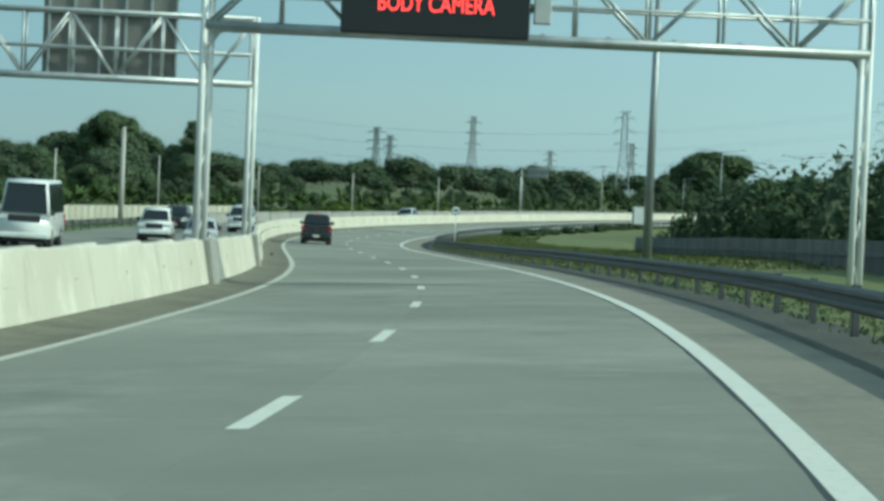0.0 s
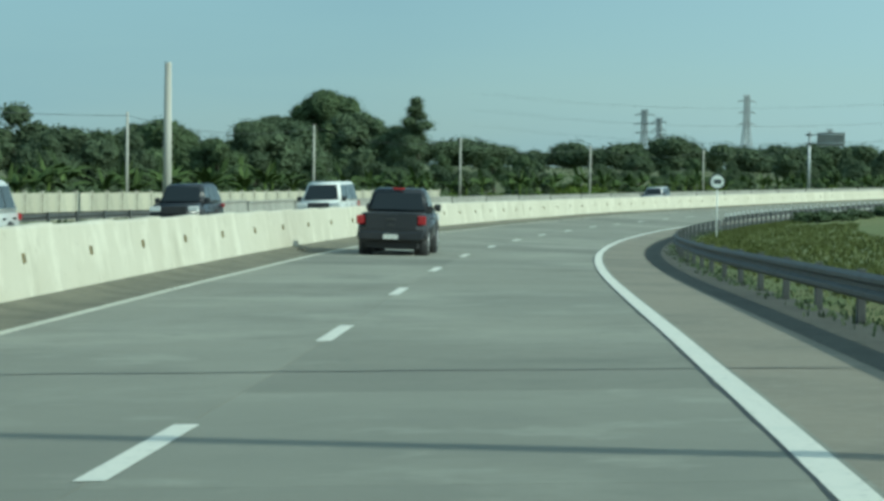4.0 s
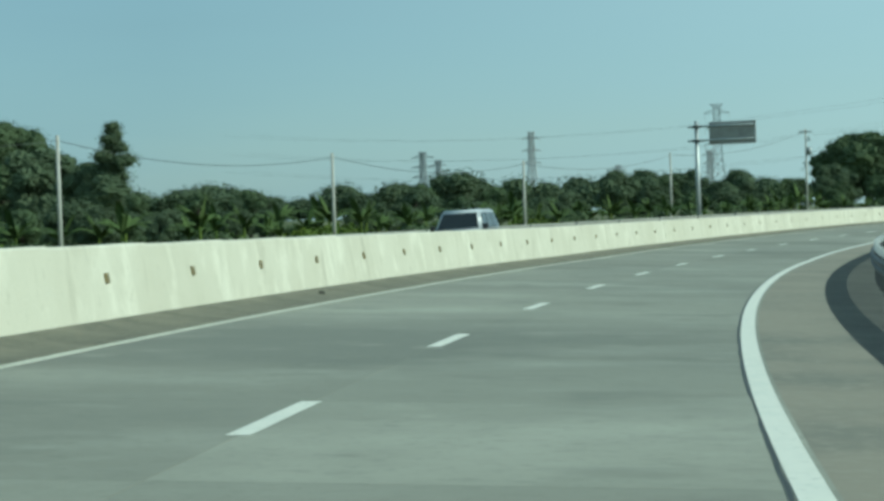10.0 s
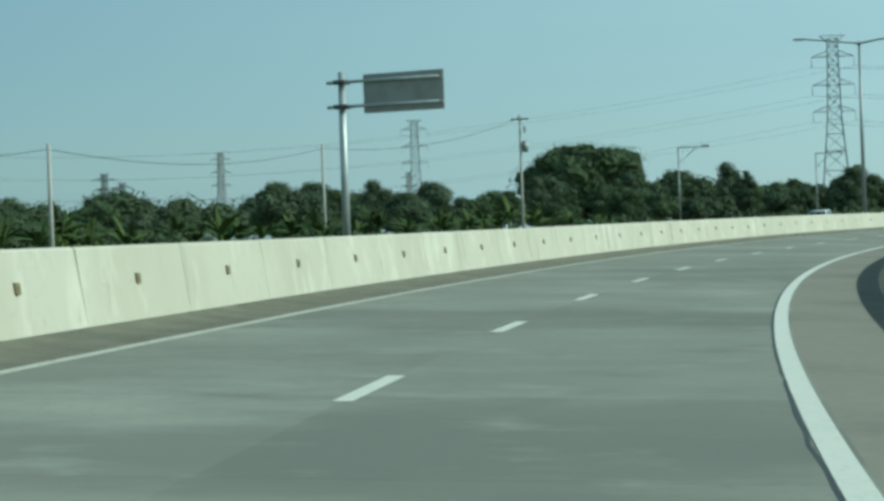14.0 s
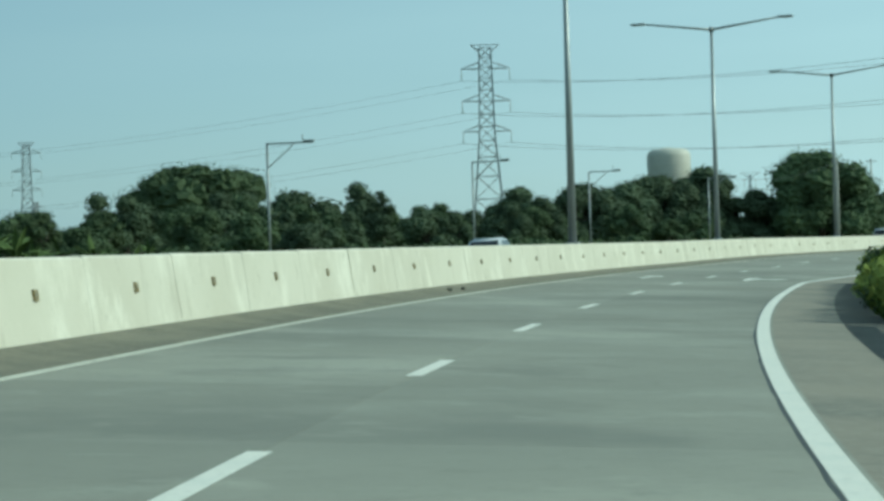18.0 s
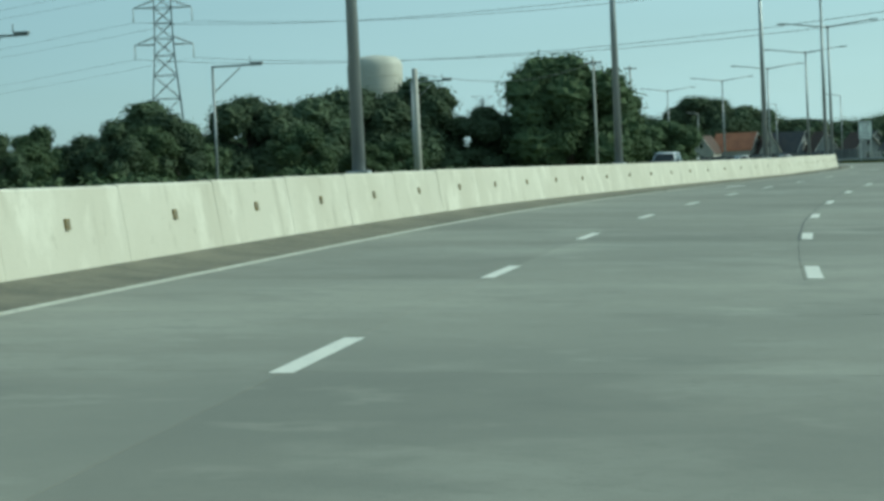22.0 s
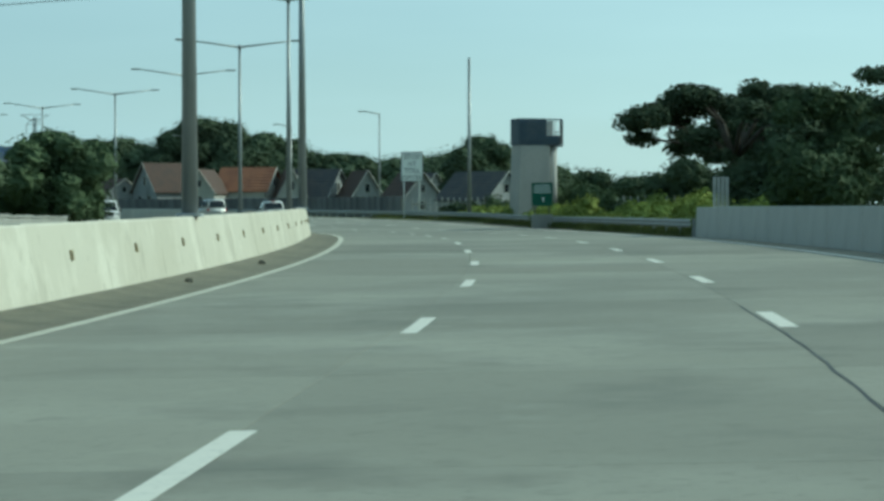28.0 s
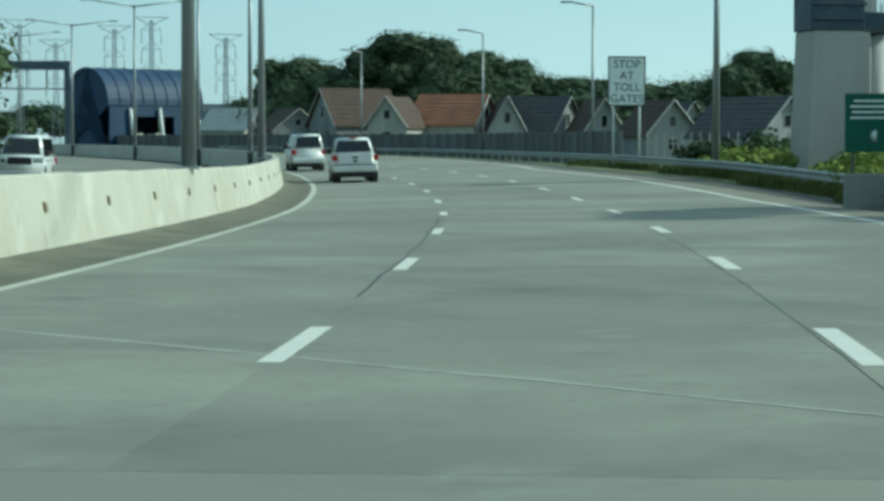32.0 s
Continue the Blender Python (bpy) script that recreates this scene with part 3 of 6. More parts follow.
def side_wall():
    first = None
    for i in range(21):
        m = on_road(504.5 + i * 5.0, -9.8)
        if first is None:
            first = thing("concrete_wall", "plain grey concrete wall unit beside the third lane", "wall", "side wall units")
            part("body", soft_edges(prism([(-0.2, -0.4), (-0.16, 0.3), (-0.1, 1.1), (0.1, 1.1), (0.16, 0.3), (0.2, -0.4)], -2.5, 2.49), 0.015), WALL_PLAIN, first)
            first.matrix_world = m
        else:
            copy_thing(first, m)
    for k in range(4):
        post = thing("steel_channel", "upright weathered steel channel at the end of the concrete wall", "post", "wall end channels")
        part("web", box(-0.05, 0.05, -0.02, 0.02, 0, 2.25, 0.006), STEEL, post)
        part("flange", box(-0.05, -0.035, -0.06, 0.06, 0.01, 2.24), STEEL, post)
        part("flange", box(0.035, 0.05, -0.06, 0.06, 0.01, 2.24), STEEL, post)
        post.matrix_world = on_road(605.3 + 0.25 * k, -10.1 - 0.2 * k)


side_wall()


# -- gantries
def truss(gantry, x0, x1, z0, z1, mat, bays=9, depth=0.9):
    for y in (-depth / 2, depth / 2):
        for z in (z0, z1):
            part("chord", tube((x0, y, z), (x1, y, z), 0.11 if z == z0 else 0.08), mat, gantry)
        part("rail", tube((x0, y, z0 + (z1 - z0) * 0.45), (x1, y, z0 + (z1 - z0) * 0.45), 0.045, n=6), mat, gantry)
        for i in range(bays):
            a, b = x0 + (x1 - x0) * i / bays, x0 + (x1 - x0) * (i + 1) / bays
            up = i % 2 == 0
            part("brace", tube((a, y, z0 if up else z1), (b, y, z1 if up else z0), 0.05, n=6), mat, gantry)
            part("upright", tube((b, y, z0), (b, y, z1), 0.04, n=6), mat, gantry)
    for i in range(bays + 1):
        a = x0 + (x1 - x0) * i / bays
        part("tie", tube((a, -depth / 2, z0), (a, depth / 2, z0), 0.035, n=6), mat, gantry)


def leg(gantry, x, foot, top, mat, spread=0.26):
    """A leg of two tubes with lacing between."""
    for y in (-spread / 2, spread / 2):
        part("column", tube((x + y, y, foot), (x + y, y, top), 0.085, 0.08, 12), mat, gantry)
    n = 9
    for i in range(n):
        za, zb = foot + (top - foot) * i / n, foot + (top - foot) * (i + 1) / n
        y = spread / 2 * (1 if i % 2 else -1)
        part("lacing", tube((x + y, y, za), (x - y, -y, zb), 0.02, n=6), mat, gantry)


SCREEN = material("black display", (0.012, 0.012, 0.014), 0.35)
LED_RED = material("red display dots", (0.5, 0.02, 0.02), 0.5, emit=(1.0, 0.05, 0.05), power=2.2)
GREY_PAINT = material("grey equipment paint", (0.5, 0.51, 0.5), 0.5, spots=[(2, (0.4, 0.41, 0.4), 0.45, 0.7, ONE)])
SIGN_BACK = material("sign back sheet", (0.22, 0.21, 0.19), 0.6, 0.3, spots=[(1.2, (0.16, 0.155, 0.14), 0.45, 0.7, (1, 1, 0.4))])


def letters(body, size, mat, parent, m, name="lettering"):
    cu = bpy.data.curves.new(name, "FONT")
    cu.body, cu.size, cu.extrude, cu.align_x, cu.align_y = body, size, 0.006, "CENTER", "CENTER"
    tmp = bpy.data.objects.new("tmp", cu)
    scene.collection.objects.link(tmp)
    me = bpy.data.meshes.new_from_object(tmp.evaluated_get(bpy.context.evaluated_depsgraph_get()))
    bpy.data.objects.remove(tmp)
    me.materials.clear()
    me.materials.append(mat)
    ob = new(name, me)
    ob.parent = parent
    ob.matrix_local = m
    return ob


def face_to_camera(x, y, z):
    """Letters upright, read by someone who looks along +y."""
    return pose(x, y, z, 90, 0, 0)


def gantry_with_display():
    g = thing("sign_gantry", "grey steel truss gantry over the carriageway with a dark message display", "gantry")
    g.matrix_world = on_road(17.6, 0, -bank(17.6) * 0)
    z0 = 5.95
    leg(g, -5.3, 0.8, z0 + 1.9, WHITE_STEEL, 0.17)
    leg(g, 10.3, -0.6, z0 + 1.9, WHITE_STEEL)
    truss(g, -5.3, 10.3, z0, z0 + 1.75, STEEL)
    for x, d in ((-5.3, 1), (10.3, -1)):
        part("gusset", prism([(x, z0 - 0.45), (x + 0.12 * d, z0 - 0.42), (x + 0.3 * d, z0 - 0.16), (x + 0.6 * d, z0 - 0.08), (x + 0.6 * d, z0), (x, z0)], -0.05, 0.05), STEEL, g)
    d = part("display", box(-2.15, 2.25, -0.95, -0.5, z0 - 0.06, z0 + 1.9, 0.04), SCREEN, g, "black message display with red dot lettering")
    letters("BODY CAMERA", 0.52, LED_RED, d, face_to_camera(0.05, -0.96, z0 + 0.66) @ Matrix.Diagonal((0.76, 1.05, 1, 1)))
    part("equipment_box", box(2.35, 2.75, -0.8, -0.4, z0 + 0.35, z0 + 1.1, 0.02), GREY_PAINT, g, "grey equipment cabinet")
    for i in range(10):
        part("walkway_bar", box(-5.2 + i * 1.55, -5.12 + i * 1.55, -0.45, 0.45, z0 + 0.11, z0 + 0.14), STEEL, g)
    return g


gantry_with_display()


def gantry_other_side():
    g = thing("sign_gantry", "grey steel truss gantry carrying a sign seen from behind", "gantry")
    g.matrix_world = on_road(41, 0)
    z0 = 6.0
    leg(g, -5.35, 0.8, z0 + 2.3, WHITE_STEEL, 0.17)
    leg(g, -19.2, -0.5, z0 + 2.3, STEEL)
    truss(g, -19.2, -5.35, z0, z0 + 2.2, STEEL)
    s = part("sign_panel", box(-12.5, -8.0, 0.55, 0.62, z0 + 0.1, z0 + 3.6, 0.015), SIGN_BACK, g, "brown-grey back of a large road sign")
    for i in range(6):
        x = -12.3 + 0.86 * i
        part("stiffener", box(x - 0.04, x + 0.04, 0.45, 0.548, z0 + 0.12, z0 + 3.5), STEEL, s)
    return g


gantry_other_side()


def barrier_footing(s):
    f = thing("gantry_footing", "bare grey concrete block under a gantry leg", "footing", "gantry footings")
    part("block", soft_edges(prism([(-0.45, 0), (-0.45, 0.1), (-0.34, 1.14), (0.34, 1.14), (0.45, 0.1), (0.45, 0)], -0.75, 0.75), 0.02), BARRIER_DARK, f)
    f.matrix_world = on_road(s, BARRIER_LAT + 0.02, 0, 0, True)


barrier_footing(17.6)
barrier_footing(41)


# -- lamps
LAMP_GREY = material("lamp post paint", (0.3, 0.32, 0.32), 0.45, 0.5, spots=[(1.2, (0.22, 0.235, 0.235), 0.45, 0.7, (1, 1, 0.15))])
LENS = material("lamp glass", (0.5, 0.52, 0.5), 0.25)


def arm_with_head(lamp, side, z, reach, rise):
    part("arm", tube((0, 0, z), (side * reach, 0, z + rise), 0.07, 0.045, 8), LAMP_GREY, lamp)
    h = part("lamp_head", box(side * reach - 0.1 if side > 0 else side * reach - 0.75, side * reach + 0.75 if side > 0 else side * reach + 0.1, -0.16, 0.16, z + rise - 0.05, z + rise + 0.07, 0.03), LAMP_GREY, lamp, "flat grey luminaire")
    x = side * (reach + 0.35)
    part("lens", box(x - 0.25, x + 0.25, -0.1, 0.1, z + rise - 0.065, z + rise - 0.049), LENS, h)


def median_lamp(foot=0.0):
    lamp = thing("street_lamp", "tall grey double-armed street lamp on the median barrier", "street lamp", "median street lamps")
    part("mast", tube((0, 0, foot), (0, 0, 11.65), 0.16, 0.075, 14), LAMP_GREY, lamp)
    part("base_plate", box(-0.24, 0.24, -0.24, 0.24, -0.03, 0.03, 0.008), STEEL, lamp)
    part("collar", tube((0, 0, 11.5), (0, 0, 11.8), 0.12, 0.12, 12), LAMP_GREY, lamp)
    for side in (-1, 1):
        arm_with_head(lamp, side, 11.65, 3.8, 0.5)
    return lamp


LAMPS = [(397, 5.3), (440, 5.8), (480, 5.5), (522.5, 5.22), (564, 5.25), (604.5, 5.2), (647, 5.2), (684, 5.7), (722, 5.7), (759, 5.7), (796, 5.65), (831, 5.65), (857, 6.2)]
first_lamp = median_lamp()
first_lamp.matrix_world = on_road(*LAMPS[0], 1.14)
ground_lamp = None
for s, lat in LAMPS[1:]:
    if lat < 5.6:
        copy_thing(first_lamp, on_road(s, lat, 1.14))
    elif ground_lamp is None:
        ground_lamp = median_lamp(-1.2)
        ground_lamp.matrix_world = on_road(s, lat, 1.14)
    else:
        copy_thing(ground_lamp, on_road(s, lat, 1.14))


def plain_mast(s, lat, h, mat, label, r=0.14):
    p = thing("lamp_mast", label, "mast")
    part("mast", tube((0, 0, -0.6), (0, 0, h), r, r * 0.55, 14), mat, p)
    part("base_plate", box(-r * 1.7, r * 1.7, -r * 1.7, r * 1.7, -0.2, -0.14, 0.01), STEEL, p)
    p.matrix_world = on_road(s, lat)
    return p


bend_mast = plain_mast(51, -9.85, 12, LAMP_GREY, "tall grey steel mast with a pale cabinet in the grass", 0.19)
cabinet = part("cabinet", box(-0.62, -0.2, -0.16, 0.16, 1.6, 2.3, 0.02), GREY_PAINT, bend_mast, "pale grey steel control cabinet")
part("cabinet_door", box(-0.58, -0.24, -0.172, -0.161, 1.65, 2.25), WHITE_STEEL, cabinet)
plain_mast(695.3, -13.2, 12.6, LAMP_GREY, "tall grey steel mast behind the pale guard rail", 0.17)


def single_lamp(s, lat, h, turn):
    lamp = thing("street_lamp", "grey street lamp with one short arm behind the guard rail", "street lamp", "roadside street lamps")
    part("mast", tube((0, 0, -0.5), (0, 0, h), 0.12, 0.07, 12), LAMP_GREY, lamp)
    arm_with_head(lamp, -1, h - 0.05, 1.5, 0.25)
    lamp.matrix_world = on_road(s, lat, 0, turn)


single_lamp(752, -20.3, 10.6, 0)
single_lamp(792.7, -23.9, 10.7, 0)
single_lamp(831.8, -24.4, 10.5, 0)


def bracket_lamp():
    lamp = thing("bracket_lamp", "slim steel post with a braced level arm beyond the opposite road", "street lamp", "bracket lamps")
    part("post", tube((0, 0, -0.8), (0, 0, 7.8), 0.085, 0.075, 10), LAMP_GREY, lamp)
    part("arm", box(0, 3.0, -0.05, 0.05, 7.7, 7.8, 0.01), LAMP_GREY, lamp)
    part("brace", tube((0.05, 0, 6.3), (1.7, 0, 7.65), 0.035, n=6), LAMP_GREY, lamp)
    part("lamp_head", box(2.35, 3.05, -0.12, 0.12, 7.8, 7.9, 0.02), LAMP_GREY, lamp)
    part("sensor", tube((2.3, 0, 7.88), (2.3, 0, 8.25), 0.03, n=6), LAMP_GREY, lamp)
    return lamp


b1 = bracket_lamp()
b1.matrix_world = on_road(443.5, 33.8)
for s, l in ((481.6, 33.9), (514, 35.4), (552, 34)):
    copy_thing(b1, on_road(s, l))


# -- utility poles and their wires
def utility_pole(s, lat, h, mat=None, gear=0, r=0.13):
    p = thing("utility_pole", "weathered %s utility pole among the roadside plants" % ("pale concrete" if gear != 2 else "grey"), "utility pole", "utility poles")
    part("pole", tube((0, 0, -0.7), (0, 0, h), r, r * 0.7, 10), mat or POLE_CONCRETE, p)
    if gear:
        part("crossarm", box(-0.75, 0.75, -0.05, 0.05, h - 0.4, h - 0.3, 0.01), BARK, p)
        for x in (-0.65, -0.2, 0.2, 0.65):
            part("insulator", tube((x, 0, h - 0.3), (x, 0, h - 0.15), 0.04, n=6), LENS, p)
    if gear == 2:
        part("transformer", tube((0.38, 0, h - 2.9), (0.38, 0, h - 2.05), 0.24, 0.24, 12), LAMP_GREY, p, "grey can transformer")
        part("bracket", box(0, 0.4, -0.05, 0.05, h - 2.5, h - 2.42), DARK_STEEL, p)
        part("switch", box(0.3, 0.45, -0.06, 0.06, h - 1.4, h - 0.9, 0.02), LAMP_GREY, p)
    p.matrix_world = on_road(s, lat)
    return at(s, lat) + Vector((0, 0, h - 0.25))


WIRE = material("cable", (0.03, 0.03, 0.03), 0.6)


def wire(a, b, sag, r=0.018):
    cu = bpy.data.curves.new("cable", "CURVE")
    cu.dimensions, cu.bevel_depth, cu.bevel_resolution = "3D", r, 1
    sp = cu.splines.new("POLY")
    sp.points.add(15)
    for i in range(16):
        u = i / 15
        q = a.lerp(b, u) - Vector((0, 0, sag * 4 * u * (1 - u)))
        sp.points[i].co = (*q, 1)
    cu.materials.append(WIRE)
    return tagged(new("cable", cu), "dark sagging overhead cable between poles", "cable", "overhead cables")


tops = [utility_pole(*q) for q in ((110, 40, 7.2), (192, 36.5, 6.6), (236.7, 39, 6.9), (266.5, 36, 6.3), (299, 33.8, 5.9), (337.6, 34.8, 5.8), (383, 39.4, 7.1), (407, 34, 9.7, None, 2))]
for a, b in zip(tops, tops[1:]):
    wire(a, b, 0.9)
utility_pole(156.5, 21.3, 8.1, None, 0, 0.26)
tops = [utility_pole(*q) for q in ((520.5, 25.3, 7.3, None, 0, 0.24), (586, 25.2, 10.2, None, 1), (661, 24.2, 13.0, None, 1))]
for a, b in zip(tops, tops[1:]):
    wire(a, b, 1.0)
utility_pole(778, 54, 14)
utility_pole(812, 61, 15)


# -- lattice pylons
PYLON_STEEL = material("pylon steel", (0.3, 0.32, 0.33), 0.5, 0.5)


def pylon(x, y, h, turn, base=5.0, arms=(0.93, 0.78, 0.63), reach=4.6, thick=0.09, narrow=0.36):
    p = thing("pylon", "grey steel lattice power pylon with three cross-arms standing over trees", "pylon", "power pylons")
    waist = h * 0.58
    def half(z):
        return base / 2 + (narrow * base / 2 - base / 2) * min(1, z / waist) if z < waist else narrow * base / 2 * (1 - 0.25 * (z - waist) / (h - waist))
    corners = ((1, 1), (1, -1), (-1, -1), (-1, 1))
    zs = [0.0]
    while zs[-1] < h - 0.5:
        zs.append(min(h, zs[-1] + max(1.6, half(zs[-1]) * 1.7)))
    for cx, cy in corners:
        bm = bmesh.new()
        rings = [[bm.verts.new((cx * half(z) + thick * ox, cy * half(z) + thick * oy, z)) for ox, oy in corners] for z in zs]
        for lo, hi in zip(rings, rings[1:]):
            for i in range(4):
                bm.faces.new((lo[i], lo[(i + 1) % 4], hi[(i + 1) % 4], hi[i]))
        part("leg", bm, PYLON_STEEL, p)
    bm = bmesh.new()
    for k in range(4):
        (ax, ay), (bx, by) = corners[k], corners[(k + 1) % 4]
        for a, b in zip(zs, zs[1:]):
            tube((ax * half(a), ay * half(a), a), (bx * half(b), by * half(b), b), thick * 0.6, n=4, bm=bm, caps=False)
            tube((bx * half(a), by * half(a), a), (ax * half(b), ay * half(b), b), thick * 0.6, n=4, bm=bm, caps=False)
            tube((ax * half(b), ay * half(b), b), (bx * half(b), by * half(b), b), thick * 0.6, n=4, bm=bm, caps=False)
    part("lattice", bm, PYLON_STEEL, p)
    ends = []
    for f in arms:
        z = h * f
        for side in (-1, 1):
            bm = bmesh.new()
            w = half(z)
            for yy in (-w, w):
                tube((side * w, yy, z), (side * reach, 0, z), thick * 0.8, n=4, bm=bm)
                tube((side * w, yy, z + 1.3), (side * reach, 0, z), thick * 0.7, n=4, bm=bm)
            part("crossarm", bm, PYLON_STEEL, p)
            part("insulator", tube((side * reach, 0, z), (side * reach, 0, z - 2.4), 0.09, n=6), LENS, p)
            ends.append(Vector((side * reach, 0, z - 2.4)))
    bm = bmesh.new()
    for yy in (-1, 1):
        tube((-2.9, 0, h + 0.6), (-half(h), yy * half(h), h - 0.8), thick, n=4, bm=bm)
        tube((2.9, 0, h + 0.6), (half(h), yy * half(h), h - 0.8), thick, n=4, bm=bm)
    tube((-2.9, 0, h + 0.6), (2.9, 0, h + 0.6), thick, n=4, bm=bm)
    part("peak", bm, PYLON_STEEL, p)
    m = Matrix.Translation((x, y, ground_z(y))) @ Matrix.Rotation(radians(turn), 4, "Z")
    p.matrix_world = m
    return [m @ e for e in ends]


ends = pylon(157.6, 791, 42.6, -14, base=7.5, arms=(0.9, 0.745, 0.6), reach=4.9, narrow=0.42)
away = Vector((238, 544, 36)) - Vector((157, 791, 34))
for e in ends:
    wire(e, e + away, 7, 0.035)
back = Vector((-90, 1000, 30)) - Vector((157, 791, 34))
for e in ends:
    wire(e, e + back, 9, 0.02)
pylon(97.3, 1173.6, 44.5, -8, base=8, reach=5.2, thick=0.13, narrow=0.42)
pylon(160, 1850, 42, 20, base=9, reach=6, thick=0.22)
pylon(27.5, 1648, 52, 30, base=9, reach=7, thick=0.22)
pylon(-41.6, 1638, 41, -25, base=9, reach=8, thick=0.22)
pylon(-33, 1700, 37, -25, base=8, reach=6, thick=0.22)
pylon(94, 1850, 33, 10, base=8, reach=6, thick=0.22)
# slim lattice masts behind the toll building
for x, y, h in ((278.6, 985, 22.5), (284.2, 982, 19), (293.6, 978, 21.5), (299.4, 975, 23), (311, 969, 20)):
    pylon(x, y, h, -15, base=1.8, reach=1.7, thick=0.06)


# -- signs
ALUMINIUM = material("sign aluminium", (0.35, 0.34, 0.31), 0.5, 0.35, spots=[(1.5, (0.27, 0.26, 0.24), 0.45, 0.7, ONE)])


def cantilever_sign():
    s = thing("cantilever_sign", "grey back of a road sign on a bracketed steel mast", "road sign")
    part("mast", tube((0, 0, -0.6), (0, 0, 8.9), 0.2, 0.15, 14), STEEL, s)
    for z in (8.45, 7.35):
        part("bracket", tube((-0.75, 0, z), (4.9, 0, z), 0.075, n=8), STEEL, s)
        part("flange", box(-0.3, 0.3, -0.28, 0.28, z - 0.1, z + 0.1, 0.02), DARK_STEEL, s)
    b = part("sign_panel", soft_edges(box(1.05, 5.1, 0.1, 0.15, 7.0, 8.75), 0.02), ALUMINIUM, s)
    for z in (7.35, 8.45):
        part("stiffener", box(1.1, 5.05, 0.03, 0.098, z - 0.06, z + 0.06), STEEL, b)
    s.matrix_world = on_road(336, 19.6, -0.6, -12)


cantilever_sign()

SIGN_WHITE = material("white sign sheet", (0.86, 0.88, 0.84), 0.5, spots=[(2.0, (0.76, 0.79, 0.74), 0.5, 0.75, ONE)])
SIGN_GREEN = material("green sign sheet", (0.012, 0.11, 0.065), 0.5, spots=[(3.0, (0.01, 0.08, 0.05), 0.5, 0.75, ONE)])
BLACK_SHEET = material("black lettering", (0.04, 0.05, 0.05), 0.6)


def stop_sign():
    s = thing("toll_sign", "white board reading stop at toll gates on two pale posts", "road sign")
    for x in (-0.7, 0.7):
        part("post", tube((x, 0.06, -0.6), (x, 0.06, 5.4), 0.06, n=10), WHITE_STEEL, s)
    b = part("board", box(-1.0, 1.0, -0.03, 0.03, 3.05, 5.65, 0.01), SIGN_WHITE, s)
    fr = bmesh.new()
    for x0, x1, z0, z1 in ((-1.0, 1.0, 5.58, 5.65), (-1.0, 1.0, 3.05, 3.12), (-1.0, -0.93, 3.12, 5.58), (0.93, 1.0, 3.12, 5.58)):
        box(x0, x1, -0.036, -0.031, z0, z1, bm=fr)
    part("border", fr, BLACK_SHEET, b)
    for i, w in enumerate(("STOP", "AT", "TOLL", "GATES")):
        letters(w, 0.6, BLACK_SHEET, b, face_to_camera(0, -0.036, 5.22 - 0.6 * i))
    s.matrix_world = on_road(718.5, -13.8, 0.2, 0)


stop_sign()


def green_sign():
    s = thing("information_sign", "small dark green sign with white lines and a white emblem", "road sign")
    for x in (-0.42, 0.42):
        part("post", tube((x, 0.05, -0.8), (x, 0.05, 2.5), 0.035, n=8), DARK_STEEL, s)
    b = part("board", box(-0.62, 0.62, -0.02, 0.02, 1.25, 2.62, 0.008), SIGN_GREEN, s)
    for i, w in enumerate((0.42, 0.5, 0.46, 0.5)):
        part("text_bar", box(-w, w, -0.026, -0.021, 2.42 - 0.13 * i, 2.47 - 0.13 * i), SIGN_WHITE, b)
    part("emblem", lathe([(0.01, 0), (0.15, 0.004), (0.01, 0.006)], 10), SIGN_WHITE, b).matrix_local = pose(0.1, -0.022, 1.62, 90, 0, 25)
    part("plinth", box(-0.62, 0.62, -0.12, 0.12, -0.5, 0.75, 0.02), BARRIER_DARK, s)
    s.matrix_world = on_road(653.6, -9.98, 0.05, 0)


green_sign()


def speed_sign():
    s = thing("speed_sign", "round white speed sign with a dark rim on a thin post", "road sign")
    part("post", tube((0, 0.03, -0.6), (0, 0.03, 3.0), 0.035, n=8), WHITE_STEEL, s)
    d = part("disc", lathe([(0.38, 0), (0.38, 0.02)], 24), DARK_STEEL, s)
    d.matrix_local = pose(0, 0, 2.75, 90)
    part("face", lathe([(0.31, 0), (0.31, 0.004)], 24), SIGN_WHITE, d).matrix_local = pose(0, 0, 0.021)
    part("figure_bar", box(-0.18, 0.18, -0.1, 0.1, 0.026, 0.03), BLACK_SHEET, d)
    s.matrix_world = on_road(152, -7.3)


speed_sign()

